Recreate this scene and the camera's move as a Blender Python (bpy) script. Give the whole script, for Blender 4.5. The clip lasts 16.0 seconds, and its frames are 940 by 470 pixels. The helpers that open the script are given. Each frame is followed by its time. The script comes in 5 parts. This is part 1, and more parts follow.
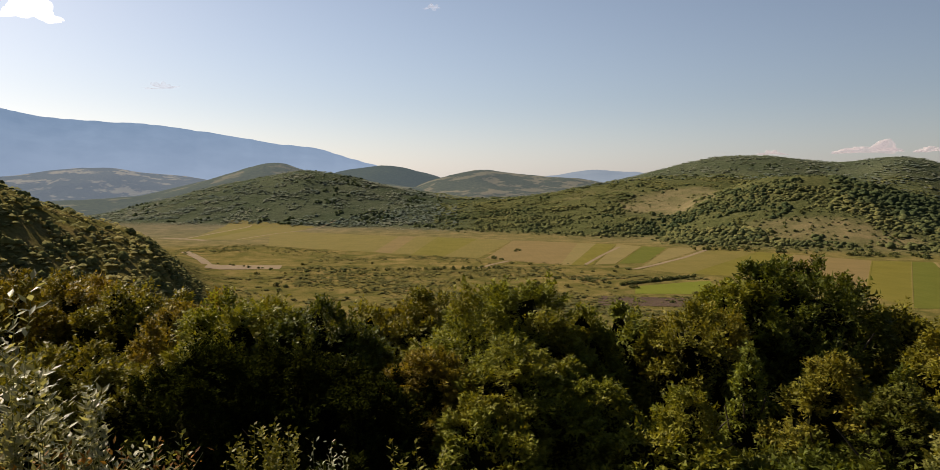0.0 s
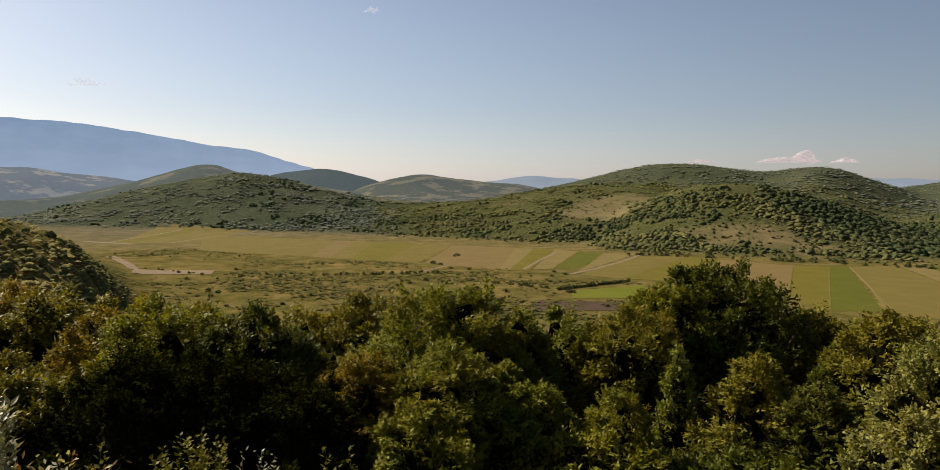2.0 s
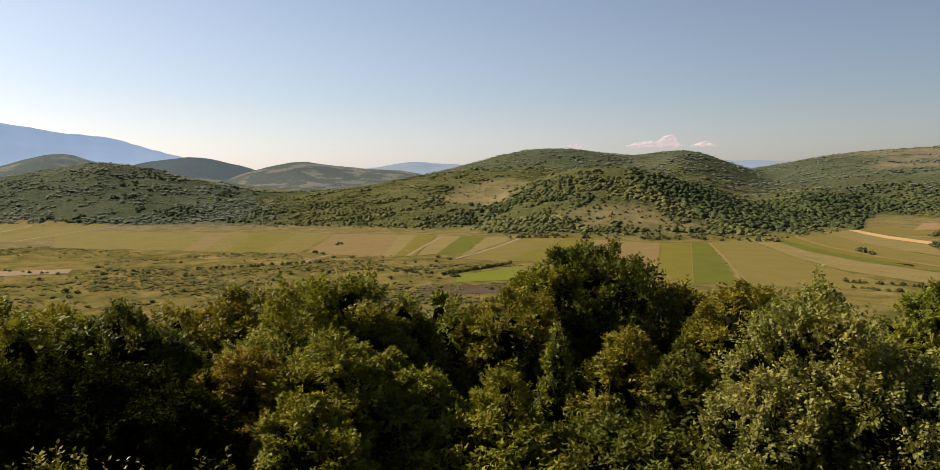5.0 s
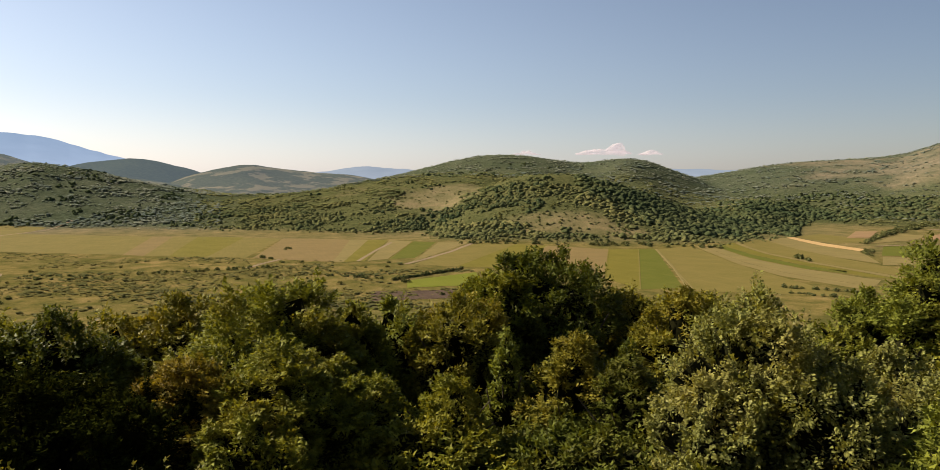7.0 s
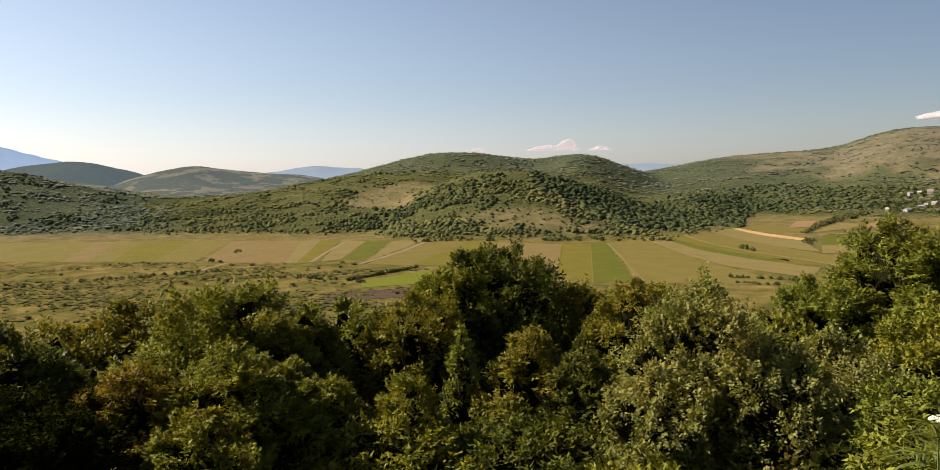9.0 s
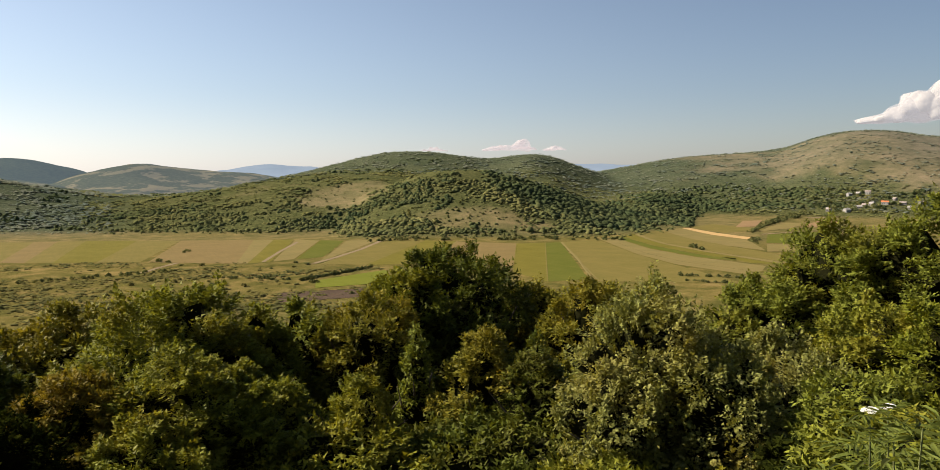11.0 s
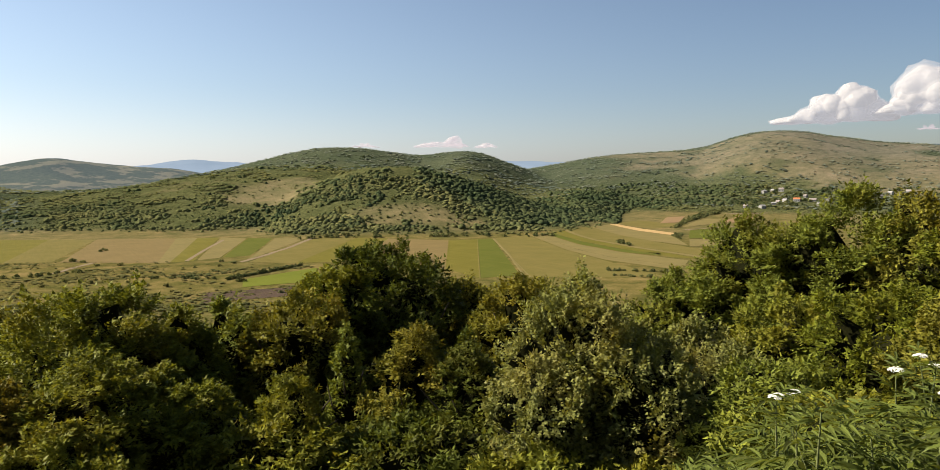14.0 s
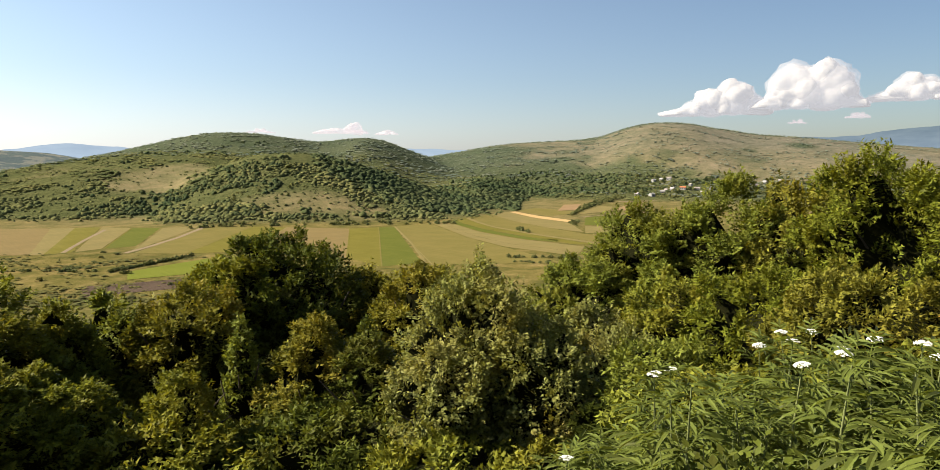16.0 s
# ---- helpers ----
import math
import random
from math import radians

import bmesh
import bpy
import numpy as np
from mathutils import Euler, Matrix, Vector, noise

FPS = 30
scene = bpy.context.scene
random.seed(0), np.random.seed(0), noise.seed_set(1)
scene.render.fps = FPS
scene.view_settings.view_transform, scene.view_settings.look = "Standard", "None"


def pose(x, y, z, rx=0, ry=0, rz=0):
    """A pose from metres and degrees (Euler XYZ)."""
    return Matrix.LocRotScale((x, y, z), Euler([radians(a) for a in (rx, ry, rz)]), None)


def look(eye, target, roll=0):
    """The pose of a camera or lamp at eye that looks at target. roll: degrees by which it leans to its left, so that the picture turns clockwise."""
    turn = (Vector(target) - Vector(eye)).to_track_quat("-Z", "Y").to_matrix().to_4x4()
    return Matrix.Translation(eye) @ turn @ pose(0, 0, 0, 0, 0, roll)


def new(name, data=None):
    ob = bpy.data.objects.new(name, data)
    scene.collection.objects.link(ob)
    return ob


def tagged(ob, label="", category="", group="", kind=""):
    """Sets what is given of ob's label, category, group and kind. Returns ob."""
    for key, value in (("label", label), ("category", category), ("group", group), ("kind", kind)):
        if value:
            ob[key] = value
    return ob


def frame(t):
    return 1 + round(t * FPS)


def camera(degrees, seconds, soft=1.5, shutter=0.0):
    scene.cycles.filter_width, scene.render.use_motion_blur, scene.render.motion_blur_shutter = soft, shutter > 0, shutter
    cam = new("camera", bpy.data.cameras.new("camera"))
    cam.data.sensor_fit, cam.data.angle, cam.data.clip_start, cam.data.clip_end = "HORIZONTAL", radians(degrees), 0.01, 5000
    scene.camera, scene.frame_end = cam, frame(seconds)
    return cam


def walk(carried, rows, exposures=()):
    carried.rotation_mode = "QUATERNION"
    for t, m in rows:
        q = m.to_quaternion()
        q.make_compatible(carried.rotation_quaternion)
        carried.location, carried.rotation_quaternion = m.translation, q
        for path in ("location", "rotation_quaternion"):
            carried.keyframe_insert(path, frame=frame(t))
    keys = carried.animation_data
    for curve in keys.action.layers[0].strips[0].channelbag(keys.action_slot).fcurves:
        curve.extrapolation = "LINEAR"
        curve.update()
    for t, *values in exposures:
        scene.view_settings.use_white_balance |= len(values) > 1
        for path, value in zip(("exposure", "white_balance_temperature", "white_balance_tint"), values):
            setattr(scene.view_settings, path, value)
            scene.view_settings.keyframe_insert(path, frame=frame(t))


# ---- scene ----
EYE = 70.0  # height of the overlook above the valley floor
cam = camera(70.0, 16.0, soft=0.7)
PATH = [
    (0.0, pose(0.000, 0.000, EYE, 85.70, -0.00, -0.00)),
    (0.5, pose(0.008, -0.000, EYE, 85.62, 0.19, -1.28)),
    (1.0, pose(0.016, -0.000, EYE, 85.78, 0.22, -2.60)),
    (1.5, pose(0.025, -0.001, EYE, 85.73, -0.26, -4.04)),
    (2.0, pose(0.031, -0.001, EYE, 86.14, -0.62, -5.16)),
    (2.5, pose(0.045, -0.003, EYE, 86.53, -0.42, -7.39)),
    (3.0, pose(0.060, -0.005, EYE, 86.07, -0.63, -9.93)),
    (3.5, pose(0.072, -0.007, EYE, 85.56, -0.90, -11.86)),
    (4.0, pose(0.080, -0.009, EYE, 84.98, -0.12, -13.13)),
    (6.5, pose(0.109, -0.018, EYE, 85.49, -0.52, -18.21)),
    (7.0, pose(0.116, -0.020, EYE, 85.46, -0.36, -19.28)),
    (7.5, pose(0.120, -0.021, EYE, 85.27, -0.31, -20.03)),
    (8.0, pose(0.127, -0.024, EYE, 85.19, -0.12, -21.36)),
    (8.5, pose(0.132, -0.026, EYE, 85.23, 0.10, -22.24)),
    (9.0, pose(0.138, -0.029, EYE, 85.25, 0.62, -23.30)),
    (9.5, pose(0.145, -0.032, EYE, 85.22, 0.46, -24.51)),
    (10.0, pose(0.151, -0.034, EYE, 85.35, 0.60, -25.53)),
    (12.5, pose(0.173, -0.046, EYE, 84.64, -0.06, -29.59)),
    (13.0, pose(0.179, -0.049, EYE, 84.61, 0.32, -30.71)),
    (13.5, pose(0.184, -0.052, EYE, 84.70, 0.40, -31.72)),
    (14.0, pose(0.190, -0.056, EYE, 84.87, 0.12, -32.86)),
    (14.5, pose(0.197, -0.060, EYE, 84.70, 0.06, -34.17)),
    (15.0, pose(0.209, -0.070, EYE, 84.44, -0.45, -36.75)),
    (15.5, pose(0.223, -0.080, EYE, 83.96, -0.66, -39.56)),
    (16.0, pose(0.231, -0.087, EYE, 83.85, -0.33, -41.22)),
]
walk(cam, PATH, exposures=[(0.0, 0.81, 6450, 17.5), (2.2, 0.80, 6420, 17.5), (3.5, 0.95, 6420, 18.0), (5.0, 1.05, 6400, 17.5), (6.8, 1.12, 6380, 17.5), (9.0, 1.17, 6340, 17), (12.5, 1.24, 6150, 13.5), (14.0, 1.26, 6020, 13), (15.0, 1.33, 6020, 12.5), (16.0, 1.55, 6040, 11.5)])
import itertools

# ---- light ----
SUN_AZ, SUN_EL = -50.0, 35.0   # bearing from +y towards +x, and height, in degrees
world = bpy.data.worlds.new("sky")
scene.world = world
world.use_nodes = True
wn = world.node_tree
sky = wn.nodes.new("ShaderNodeTexSky")
sky.sky_type, sky.sun_disc = "NISHITA", False
sky.sun_elevation, sky.sun_rotation = radians(SUN_EL), radians(SUN_AZ % 360)
sky.altitude, sky.air_density, sky.dust_density, sky.ozone_density = 600, 1.2, 1.7, 2.2
wn.nodes["Background"].inputs["Strength"].default_value = 0.0355
soft_sky = wn.nodes.new("ShaderNodeHueSaturation")
soft_sky.inputs["Saturation"].default_value = 0.97
wn.links.new(sky.outputs["Color"], soft_sky.inputs["Color"])
# pale haze that thickens evenly towards the horizon
way = wn.nodes.new("ShaderNodeTexCoord")
up = wn.nodes.new("ShaderNodeSeparateXYZ")
wn.links.new(way.outputs["Generated"], up.inputs[0])
fall = wn.nodes.new("ShaderNodeMapRange")
fall.interpolation_type = "SMOOTHSTEP"
fall.inputs[1].default_value, fall.inputs[2].default_value, fall.inputs[3].default_value, fall.inputs[4].default_value = -0.10, 0.75, 1.0, 0.0
wn.links.new(up.outputs[2], fall.inputs[0])
haze = wn.nodes.new("ShaderNodeMix")
haze.data_type, haze.blend_type = "RGBA", "ADD"
# and is brighter towards the sun
toward = wn.nodes.new("ShaderNodeVectorMath")
toward.operation = "DOT_PRODUCT"
wn.links.new(way.outputs["Generated"], toward.inputs[0])
toward.inputs[1].default_value = (math.sin(radians(SUN_AZ)), math.cos(radians(SUN_AZ)), 0)
glare = wn.nodes.new("ShaderNodeMapRange")
glare.inputs[1].default_value, glare.inputs[2].default_value, glare.inputs[3].default_value, glare.inputs[4].default_value = -0.6, 1.0, 0.0, 1.05
wn.links.new(toward.outputs["Value"], glare.inputs[0])
amount = wn.nodes.new("ShaderNodeMath")
amount.operation = "MULTIPLY"
wn.links.new(fall.outputs[0], amount.inputs[0])
wn.links.new(glare.outputs[0], amount.inputs[1])
wn.links.new(amount.outputs[0], haze.inputs[0])
wn.links.new(soft_sky.outputs["Color"], haze.inputs[6])
haze.inputs[7].default_value = (4.3, 5.05, 5.55, 1)
# a warmer, dusty layer lies low over the hills
dust_fall = wn.nodes.new("ShaderNodeMapRange")
dust_fall.interpolation_type = "SMOOTHSTEP"
dust_fall.inputs[1].default_value, dust_fall.inputs[2].default_value, dust_fall.inputs[3].default_value, dust_fall.inputs[4].default_value = -0.02, 0.13, 1.0, 0.0
wn.links.new(up.outputs[2], dust_fall.inputs[0])
dust_amount = wn.nodes.new("ShaderNodeMath")
dust_amount.operation = "MULTIPLY"
wn.links.new(dust_fall.outputs[0], dust_amount.inputs[0])
wn.links.new(glare.outputs[0], dust_amount.inputs[1])
dust = wn.nodes.new("ShaderNodeMix")
dust.data_type, dust.blend_type = "RGBA", "ADD"
wn.links.new(dust_amount.outputs[0], dust.inputs[0])
wn.links.new(haze.outputs[2], dust.inputs[6])
dust.inputs[7].default_value = (3.0, 2.3, 1.9, 1)
wn.links.new(dust.outputs[2], wn.nodes["Background"].inputs["Color"])

sun = new("sun", bpy.data.lights.new("sun", "SUN"))
sun.data.energy, sun.data.angle, sun.data.color = 5.0, radians(0.55), (1.0, 0.87, 0.64)
to_sun = Vector((math.sin(radians(SUN_AZ)) * math.cos(radians(SUN_EL)), math.cos(radians(SUN_AZ)) * math.cos(radians(SUN_EL)), math.sin(radians(SUN_EL))))
sun.matrix_world = look(to_sun * 100 + Vector((0, 0, 100)), (0, 0, 100))


# ---- materials ----
def material(name):
    m = bpy.data.materials.new(name)
    m.use_nodes = True
    return m, m.node_tree.nodes, m.node_tree.links, m.node_tree.nodes["Principled BSDF"]


def ramp(nodes, *stops):
    r = nodes.new("ShaderNodeValToRGB")
    while len(r.color_ramp.elements) < len(stops):
        r.color_ramp.elements.new(0.5)
    for e, (at, c) in zip(r.color_ramp.elements, stops):
        e.position, e.color = at, (*c, 1)
    return r


def noise_tex(nodes, links, scale, detail=4.0, rough=0.55, vec=None):
    n = nodes.new("ShaderNodeTexNoise")
    n.inputs["Scale"].default_value, n.inputs["Detail"].default_value, n.inputs["Roughness"].default_value = scale, detail, rough
    if vec is None:
        vec = nodes.new("ShaderNodeNewGeometry").outputs["Position"]
    links.new(vec, n.inputs["Vector"])
    return n


def mixed(nodes, links, kind, fac, a, b):
    m = nodes.new("ShaderNodeMix")
    m.data_type, m.blend_type = "RGBA", kind
    for socket, v in ((m.inputs[0], fac), (m.inputs[6], a), (m.inputs[7], b)):
        if isinstance(v, bpy.types.NodeSocket):
            links.new(v, socket)
        elif isinstance(v, tuple):
            socket.default_value = (*v, 1)
        else:
            socket.default_value = v
    return m.outputs[2]


def leaf_material(name, dark, mid, light, patch=0.35, patch_tint=(0.16, 0.12, 0.02), through_light=0.25, gloss=0.5, shine=0.04):
    """Foliage: each leaf has its own tone, whole boughs turn towards patch_tint, and light shines through."""
    m, nodes, links, p = material(name)
    geo = nodes.new("ShaderNodeNewGeometry")
    tone = ramp(nodes, (0.0, dark), (0.55, mid), (1.0, light))
    links.new(geo.outputs["Random Per Island"], tone.inputs[0])
    big = noise_tex(nodes, links, 0.55, 3)
    edge = ramp(nodes, (0.48, (0, 0, 0)), (0.68, (patch, patch, patch)))
    links.new(big.outputs["Fac"], edge.inputs[0])
    col = mixed(nodes, links, "MIX", edge.outputs[0], tone.outputs[0], patch_tint)
    links.new(col, p.inputs["Base Color"])
    p.inputs["Roughness"].default_value = gloss
    p.inputs["Specular IOR Level"].default_value = shine
    t = nodes.new("ShaderNodeBsdfTranslucent")
    warm = mixed(nodes, links, "MULTIPLY", 1.0, col, (1.5, 1.35, 0.5))
    links.new(warm, t.inputs["Color"])
    mix = nodes.new("ShaderNodeMixShader")
    mix.inputs[0].default_value = through_light
    links.new(p.outputs[0], mix.inputs[1])
    links.new(t.outputs[0], mix.inputs[2])
    links.new(mix.outputs[0], nodes["Material Output"].inputs["Surface"])
    return m


def bush_material(name, dark, light, tint, through_light=0.45):
    """Shrubs and woods far off: a tone for each crown, mottled by its leaf clumps."""
    m, nodes, links, p = material(name)
    geo = nodes.new("ShaderNodeNewGeometry")
    tone = ramp(nodes, (0.0, dark), (0.75, light), (1.0, tint))
    patch = noise_tex(nodes, links, 0.10, 3, 0.6)
    blend = nodes.new("ShaderNodeMath")
    blend.operation = "MULTIPLY_ADD"
    links.new(geo.outputs["Random Per Island"], blend.inputs[0])
    blend.inputs[1].default_value = 0.55
    spread = nodes.new("ShaderNodeMapRange")
    spread.inputs[1].default_value, spread.inputs[2].default_value, spread.inputs[4].default_value = 0.33, 0.67, 0.45
    links.new(patch.outputs["Fac"], spread.inputs[0])
    links.new(spread.outputs[0], blend.inputs[2])
    links.new(blend.outputs[0], tone.inputs[0])
    fine = noise_tex(nodes, links, 0.7, 4, 0.65)
    spots = ramp(nodes, (0.3, (0.60, 0.60, 0.60)), (0.7, (1.30, 1.30, 1.30)))
    links.new(fine.outputs["Fac"], spots.inputs[0])
    col = mixed(nodes, links, "MULTIPLY", 1.0, tone.outputs[0], spots.outputs[0])
    stand = ramp(nodes, (0.36, (0.72, 0.80, 0.80)), (0.64, (1.22, 1.15, 1.05)))
    links.new(noise_tex(nodes, links, 0.013, 4).outputs["Fac"], stand.inputs[0])
    col = mixed(nodes, links, "MULTIPLY", 1.0, col, stand.outputs[0])
    links.new(col, p.inputs["Base Color"])
    p.inputs["Roughness"].default_value = 0.8
    p.inputs["Specular IOR Level"].default_value = 0.0
    b = nodes.new("ShaderNodeBump")
    b.inputs["Strength"].default_value, b.inputs["Distance"].default_value = 0.35, 0.6
    links.new(fine.outputs["Fac"], b.inputs["Height"])
    links.new(b.outputs[0], p.inputs["Normal"])
    t = nodes.new("ShaderNodeBsdfTranslucent")
    links.new(mixed(nodes, links, "MULTIPLY", 1.0, col, (1.35, 1.3, 0.8)), t.inputs["Color"])
    mix = nodes.new("ShaderNodeMixShader")
    mix.inputs[0].default_value = through_light
    links.new(p.outputs[0], mix.inputs[1])
    links.new(t.outputs[0], mix.inputs[2])
    links.new(mix.outputs[0], nodes["Material Output"].inputs["Surface"])
    return m


def plain_material(name, colour, colour2, scale=0.5, rough=0.85, bump=0.2, stretch=None):
    m, nodes, links, p = material(name)
    vec = nodes.new("ShaderNodeNewGeometry").outputs["Position"]
    if stretch:
        k = nodes.new("ShaderNodeMapping")
        k.inputs["Rotation"].default_value[2], k.inputs["Scale"].default_value = stretch[0], (stretch[1], stretch[2], 1)
        links.new(vec, k.inputs["Vector"])
        vec = k.outputs[0]
    a, b = noise_tex(nodes, links, scale, 5, 0.6, vec), noise_tex(nodes, links, scale * 0.12, 3)
    r = ramp(nodes, (0.32, colour), (0.68, colour2))
    add = nodes.new("ShaderNodeMath")
    add.operation = "MULTIPLY_ADD"
    links.new(b.outputs["Fac"], add.inputs[0])
    add.inputs[1].default_value = 0.6
    half = nodes.new("ShaderNodeMath")
    half.operation = "MULTIPLY_ADD"
    links.new(a.outputs["Fac"], half.inputs[0])
    half.inputs[1].default_value, half.inputs[2].default_value = 0.5, -0.05
    links.new(half.outputs[0], add.inputs[2])
    links.new(add.outputs[0], r.inputs[0])
    links.new(r.outputs[0], p.inputs["Base Color"])
    p.inputs["Roughness"].default_value = rough
    p.inputs["Specular IOR Level"].default_value = 0.02 if rough >= 0.85 else 0.25
    bp = nodes.new("ShaderNodeBump")
    bp.inputs["Strength"].default_value, bp.inputs["Distance"].default_value = bump, 0.5 / max(scale, 0.5)
    links.new(a.outputs["Fac"], bp.inputs["Height"])
    links.new(bp.outputs[0], p.inputs["Normal"])
    return m


def ground_material():
    """Meadow, dry pasture and woodland floor by cover; far copies are coloured for haze."""
    m, nodes, links, p = material("ground_cover")
    cover = nodes.new("ShaderNodeVertexColor")
    cover.layer_name = "cover"
    parts = nodes.new("ShaderNodeSeparateColor")
    links.new(cover.outputs[0], parts.inputs[0])
    fine, mid, wide = noise_tex(nodes, links, 0.55, 6, 0.7), noise_tex(nodes, links, 0.055, 5, 0.6), noise_tex(nodes, links, 0.011, 4)
    meadow = ramp(nodes, (0.36, (0.070, 0.068, 0.020)), (0.52, (0.118, 0.099, 0.033)), (0.66, (0.163, 0.125, 0.050)))
    dry = ramp(nodes, (0.3, (0.105, 0.098, 0.048)), (0.5, (0.144, 0.122, 0.066)), (0.75, (0.195, 0.154, 0.088)))
    wood = ramp(nodes, (0.3, (0.054, 0.062, 0.026)), (0.7, (0.093, 0.094, 0.041)))
    # paler, bluer copies of wood and dry: distance haze put into base colour
    hazed_wood = ramp(nodes, (0.3, (0.046, 0.060, 0.040)), (0.7, (0.078, 0.088, 0.057)))
    hazed_dry = ramp(nodes, (0.3, (0.088, 0.086, 0.065)), (0.5, (0.123, 0.114, 0.086)), (0.75, (0.163, 0.141, 0.113)))
    for r, n in ((meadow, mid), (dry, mid), (wood, fine), (hazed_wood, fine), (hazed_dry, mid)):
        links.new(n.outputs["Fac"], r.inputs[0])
    grass = mixed(nodes, links, "MIX", parts.outputs[2], dry.outputs[0], hazed_dry.outputs[0])
    trees = mixed(nodes, links, "MIX", parts.outputs[2], wood.outputs[0], hazed_wood.outputs[0])
    col = mixed(nodes, links, "MIX", parts.outputs[1], meadow.outputs[0], grass)
    col = mixed(nodes, links, "MIX", parts.outputs[0], col, trees)
    tuft = ramp(nodes, (0.38, (0.66, 0.70, 0.64)), (0.60, (1.14, 1.12, 1.10)))
    links.new(noise_tex(nodes, links, 0.15, 4, 0.65).outputs["Fac"], tuft.inputs[0])
    col = mixed(nodes, links, "MULTIPLY", parts.outputs[0], col, tuft.outputs[0])
    speck = ramp(nodes, (0.32, (0.70, 0.70, 0.68)), (0.62, (1.18, 1.18, 1.18)))
    links.new(fine.outputs["Fac"], speck.inputs[0])
    col = mixed(nodes, links, "MULTIPLY", 0.8, col, speck.outputs[0])
    broad = ramp(nodes, (0.35, (0.84, 0.88, 0.82)), (0.65, (1.12, 1.08, 1.05)))
    links.new(wide.outputs["Fac"], broad.inputs[0])
    col = mixed(nodes, links, "MULTIPLY", 1.0, col, broad.outputs[0])
    links.new(col, p.inputs["Base Color"])
    p.inputs["Roughness"].default_value = 0.95
    p.inputs["Specular IOR Level"].default_value = 0.0
    b = nodes.new("ShaderNodeBump")
    b.inputs["Strength"].default_value, b.inputs["Distance"].default_value = 0.7, 0.6
    links.new(fine.outputs["Fac"], b.inputs["Height"])
    links.new(b.outputs[0], p.inputs["Normal"])
    return m


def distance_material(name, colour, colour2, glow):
    """Mountains whose base colour and glow stand in for kilometres of bright air."""
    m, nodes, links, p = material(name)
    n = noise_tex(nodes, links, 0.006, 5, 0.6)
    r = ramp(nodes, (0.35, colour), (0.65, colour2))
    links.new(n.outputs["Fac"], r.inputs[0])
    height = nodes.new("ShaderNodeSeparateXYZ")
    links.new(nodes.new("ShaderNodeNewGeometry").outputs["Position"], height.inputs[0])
    # paler towards the foot: thicker air painted in by height
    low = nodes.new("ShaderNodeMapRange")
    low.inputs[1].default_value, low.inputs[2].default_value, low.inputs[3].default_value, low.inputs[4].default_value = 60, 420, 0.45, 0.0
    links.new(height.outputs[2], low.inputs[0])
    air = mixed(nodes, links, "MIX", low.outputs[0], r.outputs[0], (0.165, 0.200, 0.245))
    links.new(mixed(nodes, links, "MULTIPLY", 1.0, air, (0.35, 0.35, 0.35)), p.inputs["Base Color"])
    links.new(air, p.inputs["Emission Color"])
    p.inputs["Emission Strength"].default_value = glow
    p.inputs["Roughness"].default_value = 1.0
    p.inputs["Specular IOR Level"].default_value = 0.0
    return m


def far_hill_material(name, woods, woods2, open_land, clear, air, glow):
    """Hills whose own glow stands in for a few kilometres of bright air: woods and clearings in patches, with tree tops
    as fine mottling.
    """
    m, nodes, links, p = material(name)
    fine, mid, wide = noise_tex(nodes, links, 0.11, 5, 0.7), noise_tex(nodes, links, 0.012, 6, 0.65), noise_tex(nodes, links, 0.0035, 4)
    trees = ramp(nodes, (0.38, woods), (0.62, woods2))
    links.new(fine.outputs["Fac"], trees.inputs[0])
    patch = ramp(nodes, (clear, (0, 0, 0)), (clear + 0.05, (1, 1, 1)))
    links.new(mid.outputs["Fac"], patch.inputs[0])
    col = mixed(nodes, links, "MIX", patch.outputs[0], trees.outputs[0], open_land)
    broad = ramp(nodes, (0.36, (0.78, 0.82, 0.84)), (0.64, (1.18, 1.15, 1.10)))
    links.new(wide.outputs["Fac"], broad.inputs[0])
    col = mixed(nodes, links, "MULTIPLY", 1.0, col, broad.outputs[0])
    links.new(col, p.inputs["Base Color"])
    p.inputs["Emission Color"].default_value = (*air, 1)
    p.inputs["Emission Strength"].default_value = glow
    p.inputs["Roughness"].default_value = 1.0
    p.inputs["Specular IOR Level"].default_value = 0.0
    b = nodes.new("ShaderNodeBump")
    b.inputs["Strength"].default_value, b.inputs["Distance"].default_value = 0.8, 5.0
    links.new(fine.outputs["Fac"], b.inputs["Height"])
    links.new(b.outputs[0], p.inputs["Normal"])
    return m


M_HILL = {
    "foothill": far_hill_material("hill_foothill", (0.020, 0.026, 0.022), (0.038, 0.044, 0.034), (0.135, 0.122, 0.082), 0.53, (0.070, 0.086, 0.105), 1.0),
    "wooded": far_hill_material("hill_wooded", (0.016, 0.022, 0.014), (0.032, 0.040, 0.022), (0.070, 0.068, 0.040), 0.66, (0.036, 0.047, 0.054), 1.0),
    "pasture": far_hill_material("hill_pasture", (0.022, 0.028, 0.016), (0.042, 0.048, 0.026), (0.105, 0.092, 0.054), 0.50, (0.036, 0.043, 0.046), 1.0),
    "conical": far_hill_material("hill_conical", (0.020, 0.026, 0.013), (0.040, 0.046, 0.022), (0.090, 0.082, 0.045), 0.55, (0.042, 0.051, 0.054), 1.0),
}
M_GROUND = ground_material()
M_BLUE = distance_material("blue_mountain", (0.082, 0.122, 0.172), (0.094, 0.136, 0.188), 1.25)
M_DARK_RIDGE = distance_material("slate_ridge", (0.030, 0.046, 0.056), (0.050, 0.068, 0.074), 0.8)
